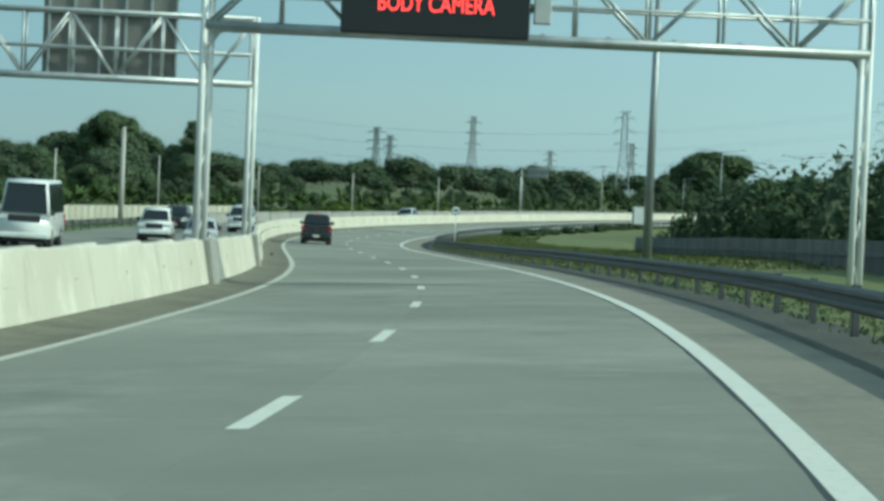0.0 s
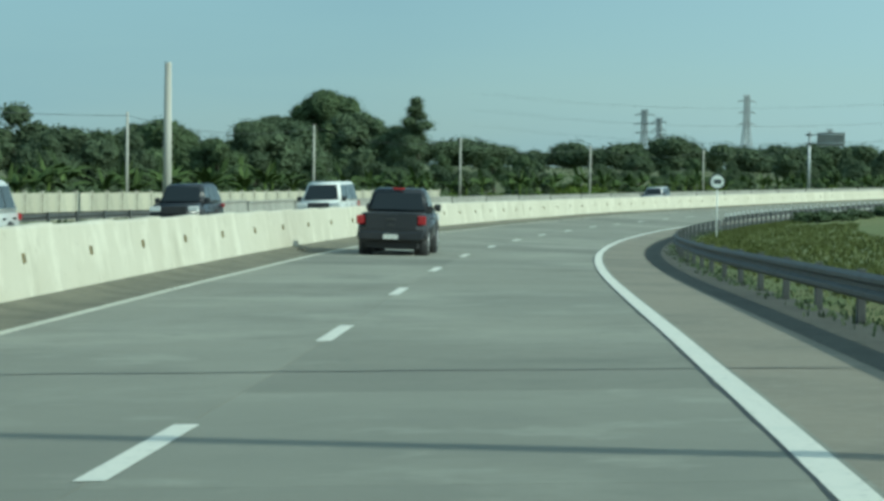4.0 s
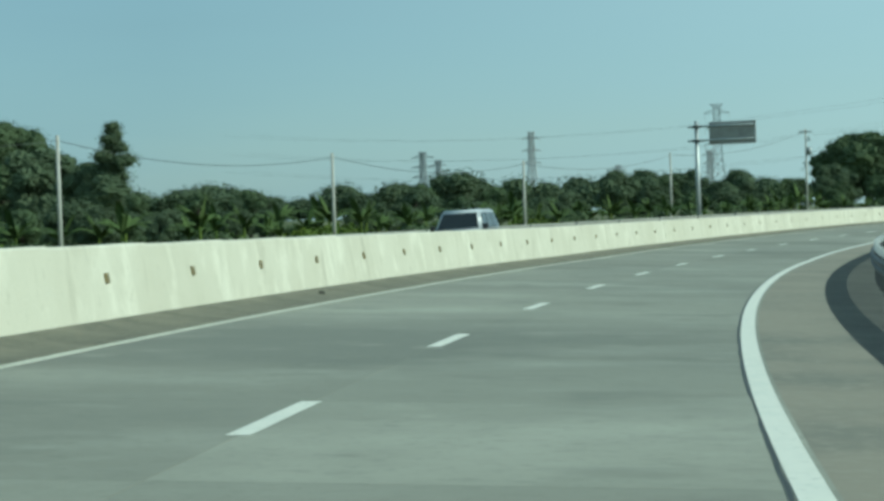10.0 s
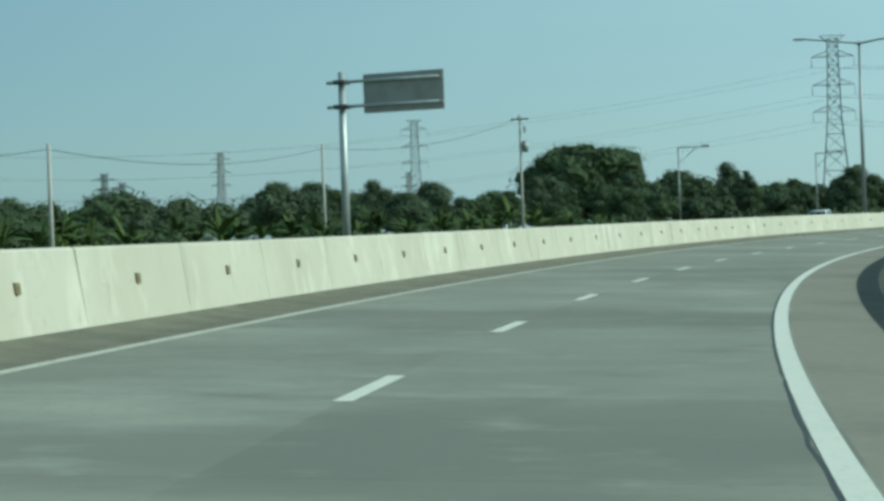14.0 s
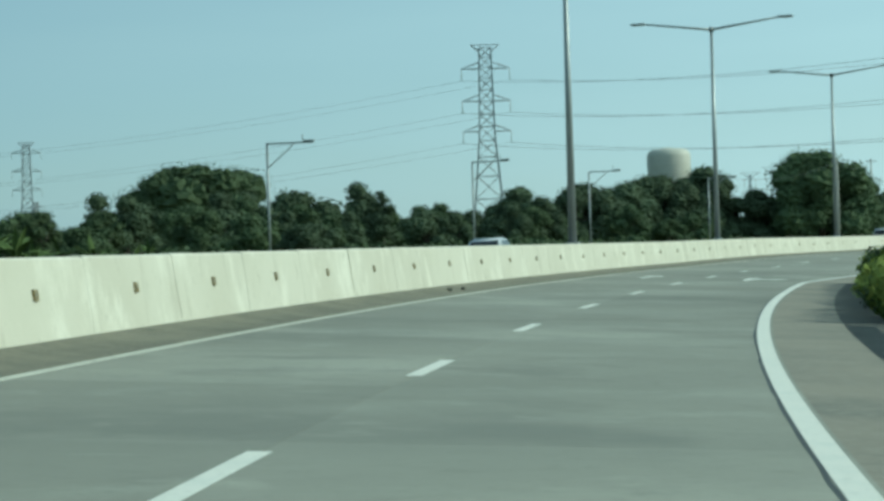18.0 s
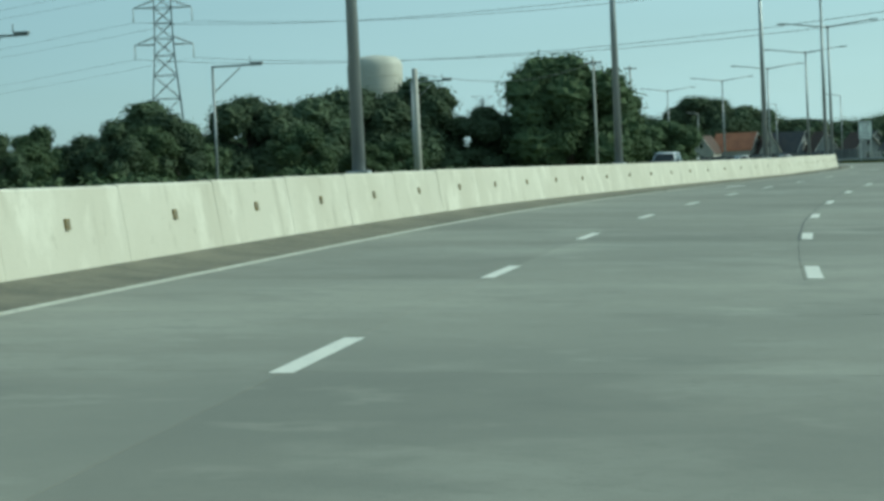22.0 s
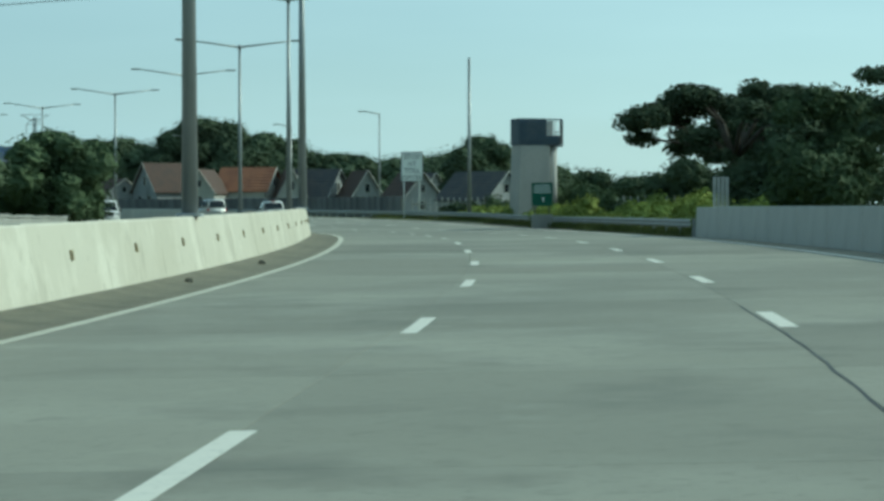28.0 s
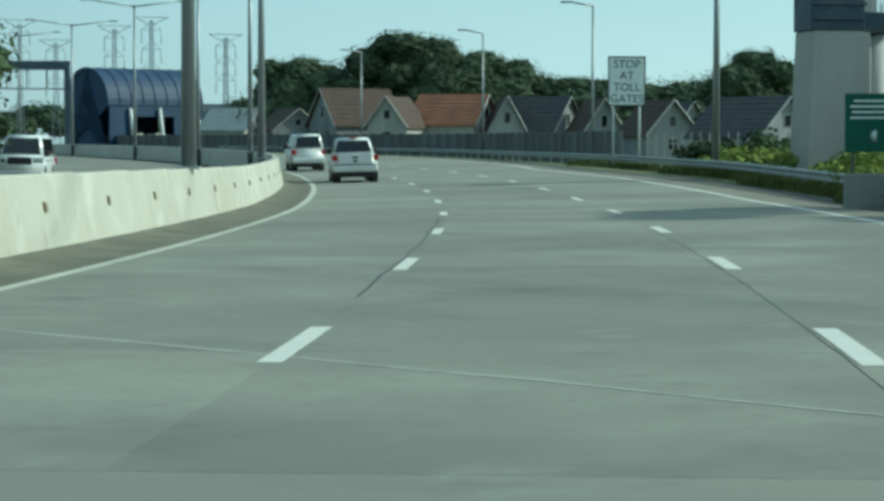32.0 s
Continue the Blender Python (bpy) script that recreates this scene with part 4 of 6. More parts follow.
# ---- plants ----
def leaf_cloud(name, clumps, count, size, mat, parent, seed, label="", flat=0.35, core=0.58):
    """Many small bent leaves scattered through clumps (centre, radii) as one crown."""
    rng = np.random.default_rng(seed)
    vol = np.array([c[1][0] * c[1][1] * c[1][2] for c in clumps]) ** 0.667
    which = rng.choice(len(clumps), count, p=vol / vol.sum())
    d = rng.normal(size=(count, 3))
    d /= np.linalg.norm(d, axis=1)[:, None]
    r = (rng.uniform(0, 1, count) ** 0.75 * 0.4 + 0.58)[:, None]
    cen = np.array([c[0] for c in clumps])[which]
    rad = np.array([c[1] for c in clumps])[which]
    p = cen + d * rad * r
    nrm = d * (1 - flat) + rng.normal(size=(count, 3)) * 0.45 + np.array([0, 0, flat])
    nrm /= np.linalg.norm(nrm, axis=1)[:, None]
    u = np.cross(nrm, rng.normal(size=(count, 3)))
    u /= np.linalg.norm(u, axis=1)[:, None] + 1e-9
    v = np.cross(nrm, u)
    s = (size * rng.uniform(0.55, 1.3, count))[:, None]
    lift = nrm * s * 0.25
    quad = np.stack([p - u * s, p - v * s * 0.55 + lift, p + u * s, p + v * s * 0.55 + lift], 1).reshape(-1, 3)
    verts = quad.tolist()
    faces = [(4 * i, 4 * i + 1, 4 * i + 2, 4 * i + 3) for i in range(count)]
    # a ragged dense heart in each clump
    for (cx, cy, cz), (rx, ry, rz) in clumps if core else ():
        n0 = len(verts)
        rows, cols = (13, 22) if rx > 1.7 else (9, 15)
        for i in range(rows):
            th = math.pi * (i + 0.5) / rows
            for j in range(cols):
                k = core * rng.uniform(0.72, 1.22)
                ph = 2 * math.pi * (j + 0.5 * (i % 2)) / cols
                verts.append((cx + math.sin(th) * math.cos(ph) * rx * k, cy + math.sin(th) * math.sin(ph) * ry * k, cz + math.cos(th) * rz * k))
        for i in range(rows - 1):
            for j in range(cols):
                faces.append((n0 + i * cols + j, n0 + (i + 1) * cols + j, n0 + (i + 1) * cols + (j + 1) % cols, n0 + i * cols + (j + 1) % cols))
    me = bpy.data.meshes.new(name)
    me.from_pydata(verts, [], faces)
    me.materials.append(mat)
    ob = new(name, me)
    if parent is not None:
        ob.parent = parent
    if label:
        tagged(ob, label)
    return ob


def trunk_and_limbs(h, r, ends, seed):
    rng = random.Random(seed)
    bm = bmesh.new()
    pts = [Vector((0, 0, -0.4))]
    for i in range(1, 5):
        pts.append(Vector((rng.uniform(-0.08, 0.08) * i, rng.uniform(-0.08, 0.08) * i, h * 0.5 * i / 4)))
    for i, (a, b) in enumerate(zip(pts, pts[1:])):
        tube(a, b, r * (1.25 - 0.18 * i), r * (1.25 - 0.18 * (i + 1)), 8, bm)
    for e in ends:
        mid = pts[-1].lerp(Vector(e), 0.5) + Vector((rng.uniform(-0.3, 0.3), rng.uniform(-0.3, 0.3), 0.2))
        tube(pts[-1] - Vector((0, 0, 0.3)), mid, r * 0.5, r * 0.3, 6, bm)
        tube(mid, e, r * 0.3, r * 0.1, 6, bm)
    return bm


def broad_tree(seed, h, spread, mat, n=900, leaf=0.34, shape="round", label="dark green broad-leaved tree", clumps=15):
    rng = random.Random(seed)
    t = thing("tree", label, "tree", "roadside trees")
    cl = []
    for i in range(clumps):
        a, q = rng.uniform(0, 6.283), math.sqrt(rng.uniform(0.02, 1))
        if shape == "round":
            z = h * rng.uniform(0.2, 0.82)
            k = math.sqrt(max(0.12, 1 - ((z / h - 0.48) / 0.52) ** 2))
            c, rad = (math.cos(a) * spread * 0.62 * q * k, math.sin(a) * spread * 0.62 * q * k, z), spread * rng.uniform(0.22, 0.42)
            radii = (rad, rad, rad * 0.8)
        elif shape == "layered":
            z = h * (0.92 - 0.2 * q * q + rng.uniform(-0.05, 0.03))
            if i % 5 == 0:
                q = rng.uniform(0.7, 1.0)
                z = h * rng.uniform(0.48, 0.7)
            c, rad = (math.cos(a) * spread * 0.86 * q, math.sin(a) * spread * 0.86 * q, z), spread * rng.uniform(0.12, 0.21)
            radii = (rad, rad, rad * 0.5)
        else:
            z = h * (0.25 + 0.72 * i / clumps)
            taper = 1.0 - 0.8 * i / clumps
            rad = spread * (0.11 + 0.52 * taper) * rng.uniform(0.75, 1.1)
            c, radii = (rng.uniform(-0.45, 0.45) * spread * taper, rng.uniform(-0.45, 0.45) * spread * taper, z), (rad, rad, rad * 0.55)
        cl.append((c, radii))
    if shape == "round":
        cl.append(((0, 0, h * 0.86), (spread * 0.4, spread * 0.4, h * 0.14)))
    part("trunk", trunk_and_limbs(h, 0.05 * spread + 0.06, [c for c, _ in cl[:16 if shape == "layered" else 6]], seed), BARK, t)
    leaf_cloud("crown", cl, n, leaf, mat, t, seed, flat=0.5 if shape == "layered" else 0.3, core=0.66 if shape == "round" else 0.58)
    return t


def banana(seed, h):
    rng = random.Random(seed)
    t = thing("banana_plant", "banana plant with broad arching torn leaves", "banana plant", "banana plants")
    part("stem", tube((0, 0, -0.3), (rng.uniform(-0.1, 0.1), rng.uniform(-0.1, 0.1), h * 0.5), 0.15, 0.09, 8), LEAF_LIGHT, t)
    for i in range(10):
        a = i * 2.4 + rng.uniform(-0.4, 0.4)
        young = i % 5 == 0
        ang = rng.uniform(1.25, 1.5) if young else rng.uniform(0.75, 1.3)
        L = h * rng.uniform(0.42, 0.6)
        w = L * rng.uniform(0.075, 0.11)
        bm = bmesh.new()
        p, rows = Vector((0, 0, h * 0.47)), []
        for k in range(8):
            wide = 0.12 if k == 0 else 1.25 * math.sin(math.pi * min(1, 0.1 + k / 8.0)) * rng.uniform(0.75, 1.1)
            side = Vector((-math.sin(a), math.cos(a), 0)) * w * wide
            sag = Vector((0, 0, -0.45 * w * wide))
            rows.append((bm.verts.new(p + side + sag), bm.verts.new(p), bm.verts.new(p - side + sag)))
            p = p + Vector((math.cos(a) * math.cos(ang), math.sin(a) * math.cos(ang), math.sin(ang))) * L / 7
            ang -= rng.uniform(0.03, 0.1) if young else rng.uniform(0.1, 0.34)
        for q, r in zip(rows, rows[1:]):
            bm.faces.new((q[0], q[1], r[1], r[0]))
            bm.faces.new((q[1], q[2], r[2], r[1]))
        part("leaf", bm, LEAF_BANANA, t)
    return t


def bush(seed, w, h, mat, n=420, leaf=0.2, label="dense dark green roadside bush"):
    rng = random.Random(seed)
    t = thing("bush", label, "bush", "roadside bushes")
    cl = [((rng.uniform(-0.6, 0.6) * w, rng.uniform(-0.6, 0.6) * w, h * rng.uniform(0.25, 0.7)), (w * rng.uniform(0.35, 0.6), w * rng.uniform(0.35, 0.6), h * rng.uniform(0.25, 0.42))) for _ in range(7)]
    bm = bmesh.new()
    for c, _ in cl[:5]:
        tube((0, 0, -0.2), c, 0.05, 0.015, 5, bm)
    part("stem", bm, BARK, t)
    leaf_cloud("foliage", cl, n, leaf, mat, t, seed)
    return t


def spread_copies(kinds, places, rng):
    """Sets each kind at its first place and copies of it at the rest; places are (s, lat, scale)."""
    used = {}
    for k, (s, lat, size) in places:
        m = on_ground(s, lat, rng.uniform(0, 360))
        if k not in used:
            used[k] = kinds[k]()
            ob = used[k]
            ob.matrix_world = m @ Matrix.Scale(size, 4)
        else:
            ob = copy_thing(used[k], m)
            ob.scale = (size * rng.uniform(0.9, 1.1), size * rng.uniform(0.9, 1.1), size)


def plant_left():
    rng = random.Random(12)
    kinds = {
        "a": lambda: broad_tree(1, 7.5, 3.8, LEAF, 2600, 0.18),
        "b": lambda: broad_tree(2, 8.0, 3.5, LEAF_DARK, 2600, 0.18),
        "c": lambda: broad_tree(3, 6.5, 4.0, LEAF, 2600, 0.18),
        "d": lambda: broad_tree(4, 9.5, 3.6, LEAF_DARK, 2400, 0.17, shape="spire", label="slender dark green tree with tiered branches"),
        "e": lambda: broad_tree(5, 7.0, 4.8, LEAF_DARK, 3000, 0.18, label="wide dark green broad-leaved tree"),
        "n1": lambda: banana(1, 4.6), "n2": lambda: banana(2, 5.2), "n3": lambda: banana(3, 4.0), "n4": lambda: banana(4, 4.8),
        "u1": lambda: bush(1, 2.4, 2.2, LEAF, 500, 0.24), "u2": lambda: bush(2, 2.2, 1.7, LEAF_LIGHT, 450, 0.22, "light green bush with thin leaves"),
    }
    places = []
    s = 70.0
    while s < 800:
        wide = float(np.interp(s, [70, 225, 262, 310, 420, 450, 560, 640, 720], [1.1, 1.05, 0.72, 0.5, 0.52, 0.74, 0.86, 0.9, 1.0]))
        places.append((rng.choice("abce"), (s, rng.uniform(46, 54), wide * rng.uniform(0.72, 1.05))))
        places.append((rng.choice("abcde"), (s + rng.uniform(-3, 3), rng.uniform(58, 74), wide * rng.uniform(0.85, 1.15))))
        if rng.random() < 0.5:
            places.append((rng.choice("abe"), (s, rng.uniform(80, 110), wide * rng.uniform(1.1, 1.5))))
        s += rng.uniform(4.9, 7.6)
    s = 80.0
    while s < 440:
        places.append((rng.choice(["n1", "n2", "n3", "n4"]), (s, rng.uniform(36.5, 45), rng.uniform(0.75, 1.1) * float(np.interp(s, [80, 220, 300, 440], [1.0, 0.95, 0.8, 0.85])))))
        s += rng.uniform(1.6, 3.2)
    s = 90.0
    while s < 800:
        places.append((rng.choice(["u1", "u1", "u2"]), (s, rng.uniform(37, 43), rng.uniform(0.7, 1.3))))
        s += rng.uniform(3.2, 6)
    spread_copies(kinds, places, rng)


plant_left()


def marked_trees():
    for seed, x, y, h, w, mat, n, shape, label in (
        (21, -80, 562, 19.6, 10.5, LEAF, 2600, "round", "big full-crowned tree rising over the tree line"),
        (22, -55, 522, 17.0, 7.4, LEAF_DARK, 1400, "spire", "tall tiered tree rising over the banana plants"),
        (23, 95, 776, 20, 17, LEAF, 3200, "round", "very broad domed tree beyond the barrier"),
        (24, 165, 647, 15.0, 9.2, LEAF, 3400, "round", "large rounded dense green tree near the road"),
        (58, 171, 652, 12.6, 8.2, LEAF, 2600, "round", "large rounded dense green tree near the road"),
        (25, 150, 654, 13.2, 7.6, LEAF_DARK, 2200, "round", "dense dark green tree"),
        (51, 140, 646, 11.8, 7.0, LEAF_DARK, 2200, "round", "dense dark green tree"),
        (26, 131, 634, 10.4, 6.6, LEAF_DARK, 2200, "round", "dense dark green tree"),
        (27, 117, 611, 9.5, 6.0, LEAF_DARK, 1900, "round", "dense dark green tree"),
        (28, 104, 596, 8.6, 5.6, LEAF_DARK, 1700, "round", "dense dark green tree"),
        (29, -60, 330, 8.8, 6.0, LEAF_DARK, 1700, "round", "wide dark green tree behind banana plants"),
        (30, -52, 300, 8.6, 5.2, LEAF, 1500, "round", "wide green tree behind banana plants"),
        (37, *at(258, 54).xy, 8.8, 5.4, LEAF_DARK, 2200, "round", "wide dark umbrella-crowned tree behind banana plants"),
        (38, *at(270, 57).xy, 9.0, 5.8, LEAF_DARK, 2200, "round", "wide dark umbrella-crowned tree behind banana plants"),
        (39, 298, 866, 16.8, 12, LEAF_DARK, 3600, "round", "very broad dark domed tree behind the houses"),
        (53, 288, 876, 13.6, 10, LEAF_DARK, 2200, "round", "broad dark tree beside the domed crown"),
        (54, 308, 862, 14.4, 10, LEAF_DARK, 2200, "round", "broad dark tree beside the domed crown"),
        (55, 302, 856, 11.5, 9.5, LEAF_DARK, 2200, "round", "broad dark tree below the domed crown"),
        (40, 303, 790, 11.8, 7.5, LEAF_DARK, 2000, "round", "tall dark tree behind the pale gabled house"),
        (48, 318, 856, 10.8, 9, LEAF_DARK, 2000, "round", "broad dark tree behind the houses"),
        (31, -70, 547, 14.5, 8.5, LEAF_DARK, 1800, "round", "dense dark tree beside the big crown"),
        (32, -93, 572, 14.0, 8.5, LEAF_DARK, 1800, "round", "dense dark tree beside the big crown"),
        (33, -60, 529, 11.5, 7.5, LEAF_DARK, 1500, "round", "dense dark tree under the tiered tree"),
        (52, 157, 652, 9.5, 5.6, LEAF_DARK, 1700, "round", "dense dark tree between two large crowns"),
        (49, 178, 663, 8.0, 5.5, LEAF_DARK, 1500, "round", "dense dark tree behind utility poles"),
        (50, 190, 672, 7.5, 5.5, LEAF, 1500, "round", "dense dark tree behind utility poles"),
    ):
        t = broad_tree(seed, h, w, mat, n * 5, 0.09 + 0.01 * w, shape, label, 38 if shape == "round" else 20)
        t.matrix_world = Matrix.Translation((x, y, ground_z(y))) @ Matrix.Rotation(seed, 4, "Z")


marked_trees()


def plant_right():
    rng = random.Random(31)
    # the thicket behind the dark fence at the first bend
    for i, (s, lat, w, h) in enumerate(((66, -16.5, 3.0, 3.4), (60, -17.5, 3.2, 3.8), (53, -17, 3.0, 3.6), (46, -17.5, 3.2, 4.0), (39, -17, 3.0, 3.6), (33, -18, 3.2, 4.0), (72, -19, 3.2, 3.6), (27, -17, 3.0, 3.8), (56, -22, 3.4, 4.8), (43, -23, 3.4, 4.9), (76, -16, 2.4, 2.6))):
        b = bush(50 + i, w, h * 1.4, LEAF if i % 3 else LEAF_DARK, 1300, 0.18, "tall leafy thicket behind the roadside fence")
        b.matrix_world = on_ground(s, lat, 40 * i)
    # low growth inside the bend
    for i, (s, lat, w, h) in enumerate(((206, -9.5, 1.6, 1.4), (214, -9.2, 1.5, 1.5), (223, -9.4, 1.7, 1.4), (232, -9.0, 1.5, 1.6), (242, -9.2, 1.8, 1.5), (252, -9.4, 1.6, 1.7), (262, -9.2, 1.7, 1.5), (272, -9.0, 1.6, 1.8), (283, -9.2, 1.8, 1.7), (294, -9.3, 1.8, 1.8), (305, -9, 1.7, 1.7))):
        b = bush(70 + i, w, h * 0.55, LEAF_DARK if i % 2 else LEAF, 480, 0.16, "low leafy shrub behind the guard rail")
        b.matrix_world = on_road(s, lat, verge_z(s, lat), 33 * i)
    for i in range(24):
        b = bush(90 + i, 0.85, 1.35, LIT_WEEDS if i % 4 == 0 else LEAF_LIGHT if i % 2 else LEAF, 700, 0.09, "clipped yellow-green hedge plant at the road edge")
        b.matrix_world = on_road(354 + 1.5 * i, -6.35 - 0.1 * (i % 2), -0.15, 50 * i)
    # rain trees and weeds beyond the wall
    for seed, s, lat, h, w in ((41, 651, -20.8, 9.6, 7.2), (42, 670, -31, 10, 8), (43, 612, -23, 9.4, 6), (44, 600, -22, 8.0, 6.5), (45, 640, -34, 10.5, 8), (46, 583, -21, 6.5, 5), (47, 566, -24, 7, 5)):
        t = broad_tree(seed, h, w, LEAF_DARK, 13000, 0.16, "layered", "spreading dark rain tree with flat leafy tiers", 46)
        t.matrix_world = on_ground(s, lat, seed * 20)
    for i, (s, lat, h, w) in enumerate(((651, -25, 8.2, 5.6), (643, -22.5, 7.0, 5.0), (690, -36, 8, 6), (640, -38, 8, 6), (676, -33, 7, 6), (704, -34, 5.4, 6), (632, -20.5, 8.0, 4.4))):
        t = broad_tree(60 + i, h, w, LEAF if i == 6 else LEAF_DARK, 5200, 0.17, "round", "dense dark tree behind tall weeds", 20)
        t.matrix_world = on_ground(s, lat, 50 * i)
    # trees shade these weeds; their brightened colour stands in for sun
    for i in range(26):
        b = bush(120 + i, rng.uniform(1.2, 1.9), rng.uniform(1.5, 2.4) * (1.1 if i < 13 else 0.75), LIT_WEEDS, 560, 0.15, "tall yellow-green weeds behind the rail, coloured as if sunlit")
        b.matrix_world = on_road(609 + 4.1 * i, end_rail(609 + 4.1 * i) - 1.9 - rng.uniform(0, 2.6), -0.3, 37 * i)
    for i in range(6):
        b = bush(180 + i, 1.5, 3.3, LEAF, 1100, 0.13, "square-clipped green hedge plant behind the weeds")
        b.matrix_world = on_road(689 - 2.0 * i, -18.8 - 0.1 * i, -0.3, 70 * i)
    for i in range(9):
        b = bush(160 + i, rng.uniform(1.6, 2.6), rng.uniform(1.8, 3.2), LEAF if i % 2 else LEAF_DARK, 520, 0.24, "leafy green bush behind the rail")
        b.matrix_world = on_road(618 + 13 * i, -18.5 - rng.uniform(0, 5), -0.3, 61 * i)


plant_right()


def far_woods():
    """Woods that ring the plain, one crown behind the other."""
    rng = np.random.default_rng(7)
    line = [at(s, 0) for s in range(0, 960, 20)]
    clear_of_road = lambda x, y, far: min(math.hypot(x - p.x, y - p.y) for p in line) > far
    def ring(name, spots, height, leaf, per, mat, label):
        cl = []
        for x, y, k in spots:
            h = height * k
            for _ in range(3):
                w = h * rng.uniform(0.4, 0.62)
                cl.append(((x + rng.uniform(-w, w), y + rng.uniform(-w, w), ground_z(y) + h * rng.uniform(0.3, 0.72)), (w, w, h * 0.3)))
        ob = leaf_cloud(name, cl, per * len(spots), leaf, mat, None, 3)
        return tagged(ob, label, "woods", kind="stuff")
    spots = []
    for a in np.arange(-62, 40, 0.55):
        r = rng.uniform(560, 640)
        x, y = 20 - math.sin(radians(a)) * r, 250 + math.cos(radians(a)) * r
        if clear_of_road(x, y, 190):
            spots.append((x, y, rng.uniform(0.7, 1.15)))
    ring("far_woods", spots, 13.3, 0.42, 700, LEAF_DARK, "dark tree line closing the plain")
    spots = []
    for a in np.arange(-75, 45, 0.5):
        r = rng.uniform(880, 1000)
        x, y = 100 - math.sin(radians(a)) * r, 420 + math.cos(radians(a)) * r
        if clear_of_road(x, y, 190):
            spots.append((x, y, rng.uniform(0.7, 1.2)))
    ring("far_woods", spots, 16, 0.6, 460, LEAF_DARK, "distant dark wooded rise")
    spots = []
    for b in np.arange(20.2, 35.5, 0.22):
        tall = float(np.interp(b, [17.5, 20, 22, 22.8, 24.2, 25.4, 26.5, 27.3, 30.6, 31.6, 32.5, 34.1, 35.5], [8.5, 8.5, 9, 12.5, 15.5, 13.5, 10, 11.5, 10.5, 12.5, 14, 10, 9]))
        r = rng.uniform(302, 322)
        spots.append((173 + math.sin(radians(b)) * r, 590.6 + math.cos(radians(b)) * r, tall * rng.uniform(0.88, 1.05)))
    ring("far_woods", spots, 1.0, 0.2, 1500, LEAF_DARK, "dark wood closing the view behind the houses")


far_woods()


def grass_tufts():
    """Uneven blades along the verges, past counting."""
    rng = np.random.default_rng(5)
    def tufts(spans, per_m, mat, label, low, high):
        verts, faces = [], []
        for s0, s1, l0, l1 in spans:
            for _ in range(int((s1 - s0) * per_m)):
                s, l = rng.uniform(s0, s1), rng.uniform(l0, l1)
                p = at(s, l, verge_z(s, l) if l < 0 else -0.4)
                h = rng.uniform(low, high)
                for _ in range(5):
                    a, b = rng.uniform(0, 6.283), rng.uniform(0.1, 0.7)
                    q = p + Vector((rng.normal() * 0.12, rng.normal() * 0.12, 0))
                    w = Vector((-math.sin(a), math.cos(a), 0)) * 0.022
                    tip = q + Vector((math.cos(a) * b * h, math.sin(a) * b * h, h))
                    n = len(verts)
                    verts += [q - w, q + w, q.lerp(tip, 0.6) + w * 0.7 + Vector((0, 0, h * 0.12)), tip]
                    faces.append((n, n + 1, n + 2, n + 3))
        me = bpy.data.meshes.new("grass")
        me.from_pydata(verts, [], faces)
        me.materials.append(mat)
        tagged(new("grass", me), label, "grass", kind="stuff")
    tufts([(-30, 176, -6.7, -5.9)], 5, LEAF, "sparse low grass at the foot of the rail", 0.03, 0.1)
    tufts([(-20, 180, -8.8, -6.8), (30, 180, -14, -8.8), (180, 330, -9, -6.8)], 24, DULL_GRASS, "rough yellow-green grass along the verge", 0.04, 0.16)
    tufts([(608, 640, -10.5, -9.5), (640, 660, -11.1, -10.3), (660, 680, -11.9, -11.0), (680, 700, -12.6, -11.7), (700, 730, -14.4, -13.0)], 42, DULL_GRASS, "rough green grass at the foot of the shade-coloured rail", 0.12, 0.4)
    tufts([(608, 664, -13.8, -11.2)], 45, LIT_WEEDS, "tall yellow-green grass behind the rail", 0.3, 0.9)
    tufts([(60, 420, 19, 30)], 12, LEAF, "rough grass beyond the opposite road", 0.2, 0.55)


grass_tufts()

# ---- buildings and fences ----
TANK = material("tank paint", (0.5, 0.49, 0.42), 0.6, spots=[(0.25, (0.38, 0.37, 0.32), 0.45, 0.7, (1, 1, 0.2)), (1.5, (0.44, 0.42, 0.35), 0.5, 0.75, ONE)])
ROOF_ORANGE = material("orange roof tiles", (0.36, 0.15, 0.08), 0.8, spots=[(0.6, (0.24, 0.1, 0.06), 0.45, 0.7, ONE), (5, (0.42, 0.2, 0.11), 0.55, 0.75, ONE)], bump=0.4, bump_scale=6)
ROOF_DARK = material("dark roof tiles", (0.07, 0.07, 0.075), 0.8, spots=[(0.8, (0.1, 0.09, 0.085), 0.45, 0.7, ONE)], bump=0.4, bump_scale=6)
ROOF_BROWN = material("brown roof tiles", (0.085, 0.052, 0.04), 0.85, spots=[(0.8, (0.06, 0.042, 0.036), 0.45, 0.7, ONE)], bump=0.4, bump_scale=6)
WALL_WHITE = material("white house plaster", (0.46, 0.45, 0.41), 0.85, spots=[(0.6, (0.34, 0.335, 0.3), 0.48, 0.72, (1, 1, 0.4))])
WALL_GREY = material("grey house plaster", (0.3, 0.31, 0.31), 0.85, spots=[(0.6, (0.22, 0.225, 0.22), 0.48, 0.72, (1, 1, 0.4))])
GLASS_DARK = material("dark window glass", (0.02, 0.025, 0.03), 0.08)
BLUE_SHEET = material("blue roof sheet", (0.014, 0.042, 0.1), 0.6, 0.0, spots=[(0.5, (0.02, 0.055, 0.125), 0.45, 0.7, (1, 1, 0.3))])
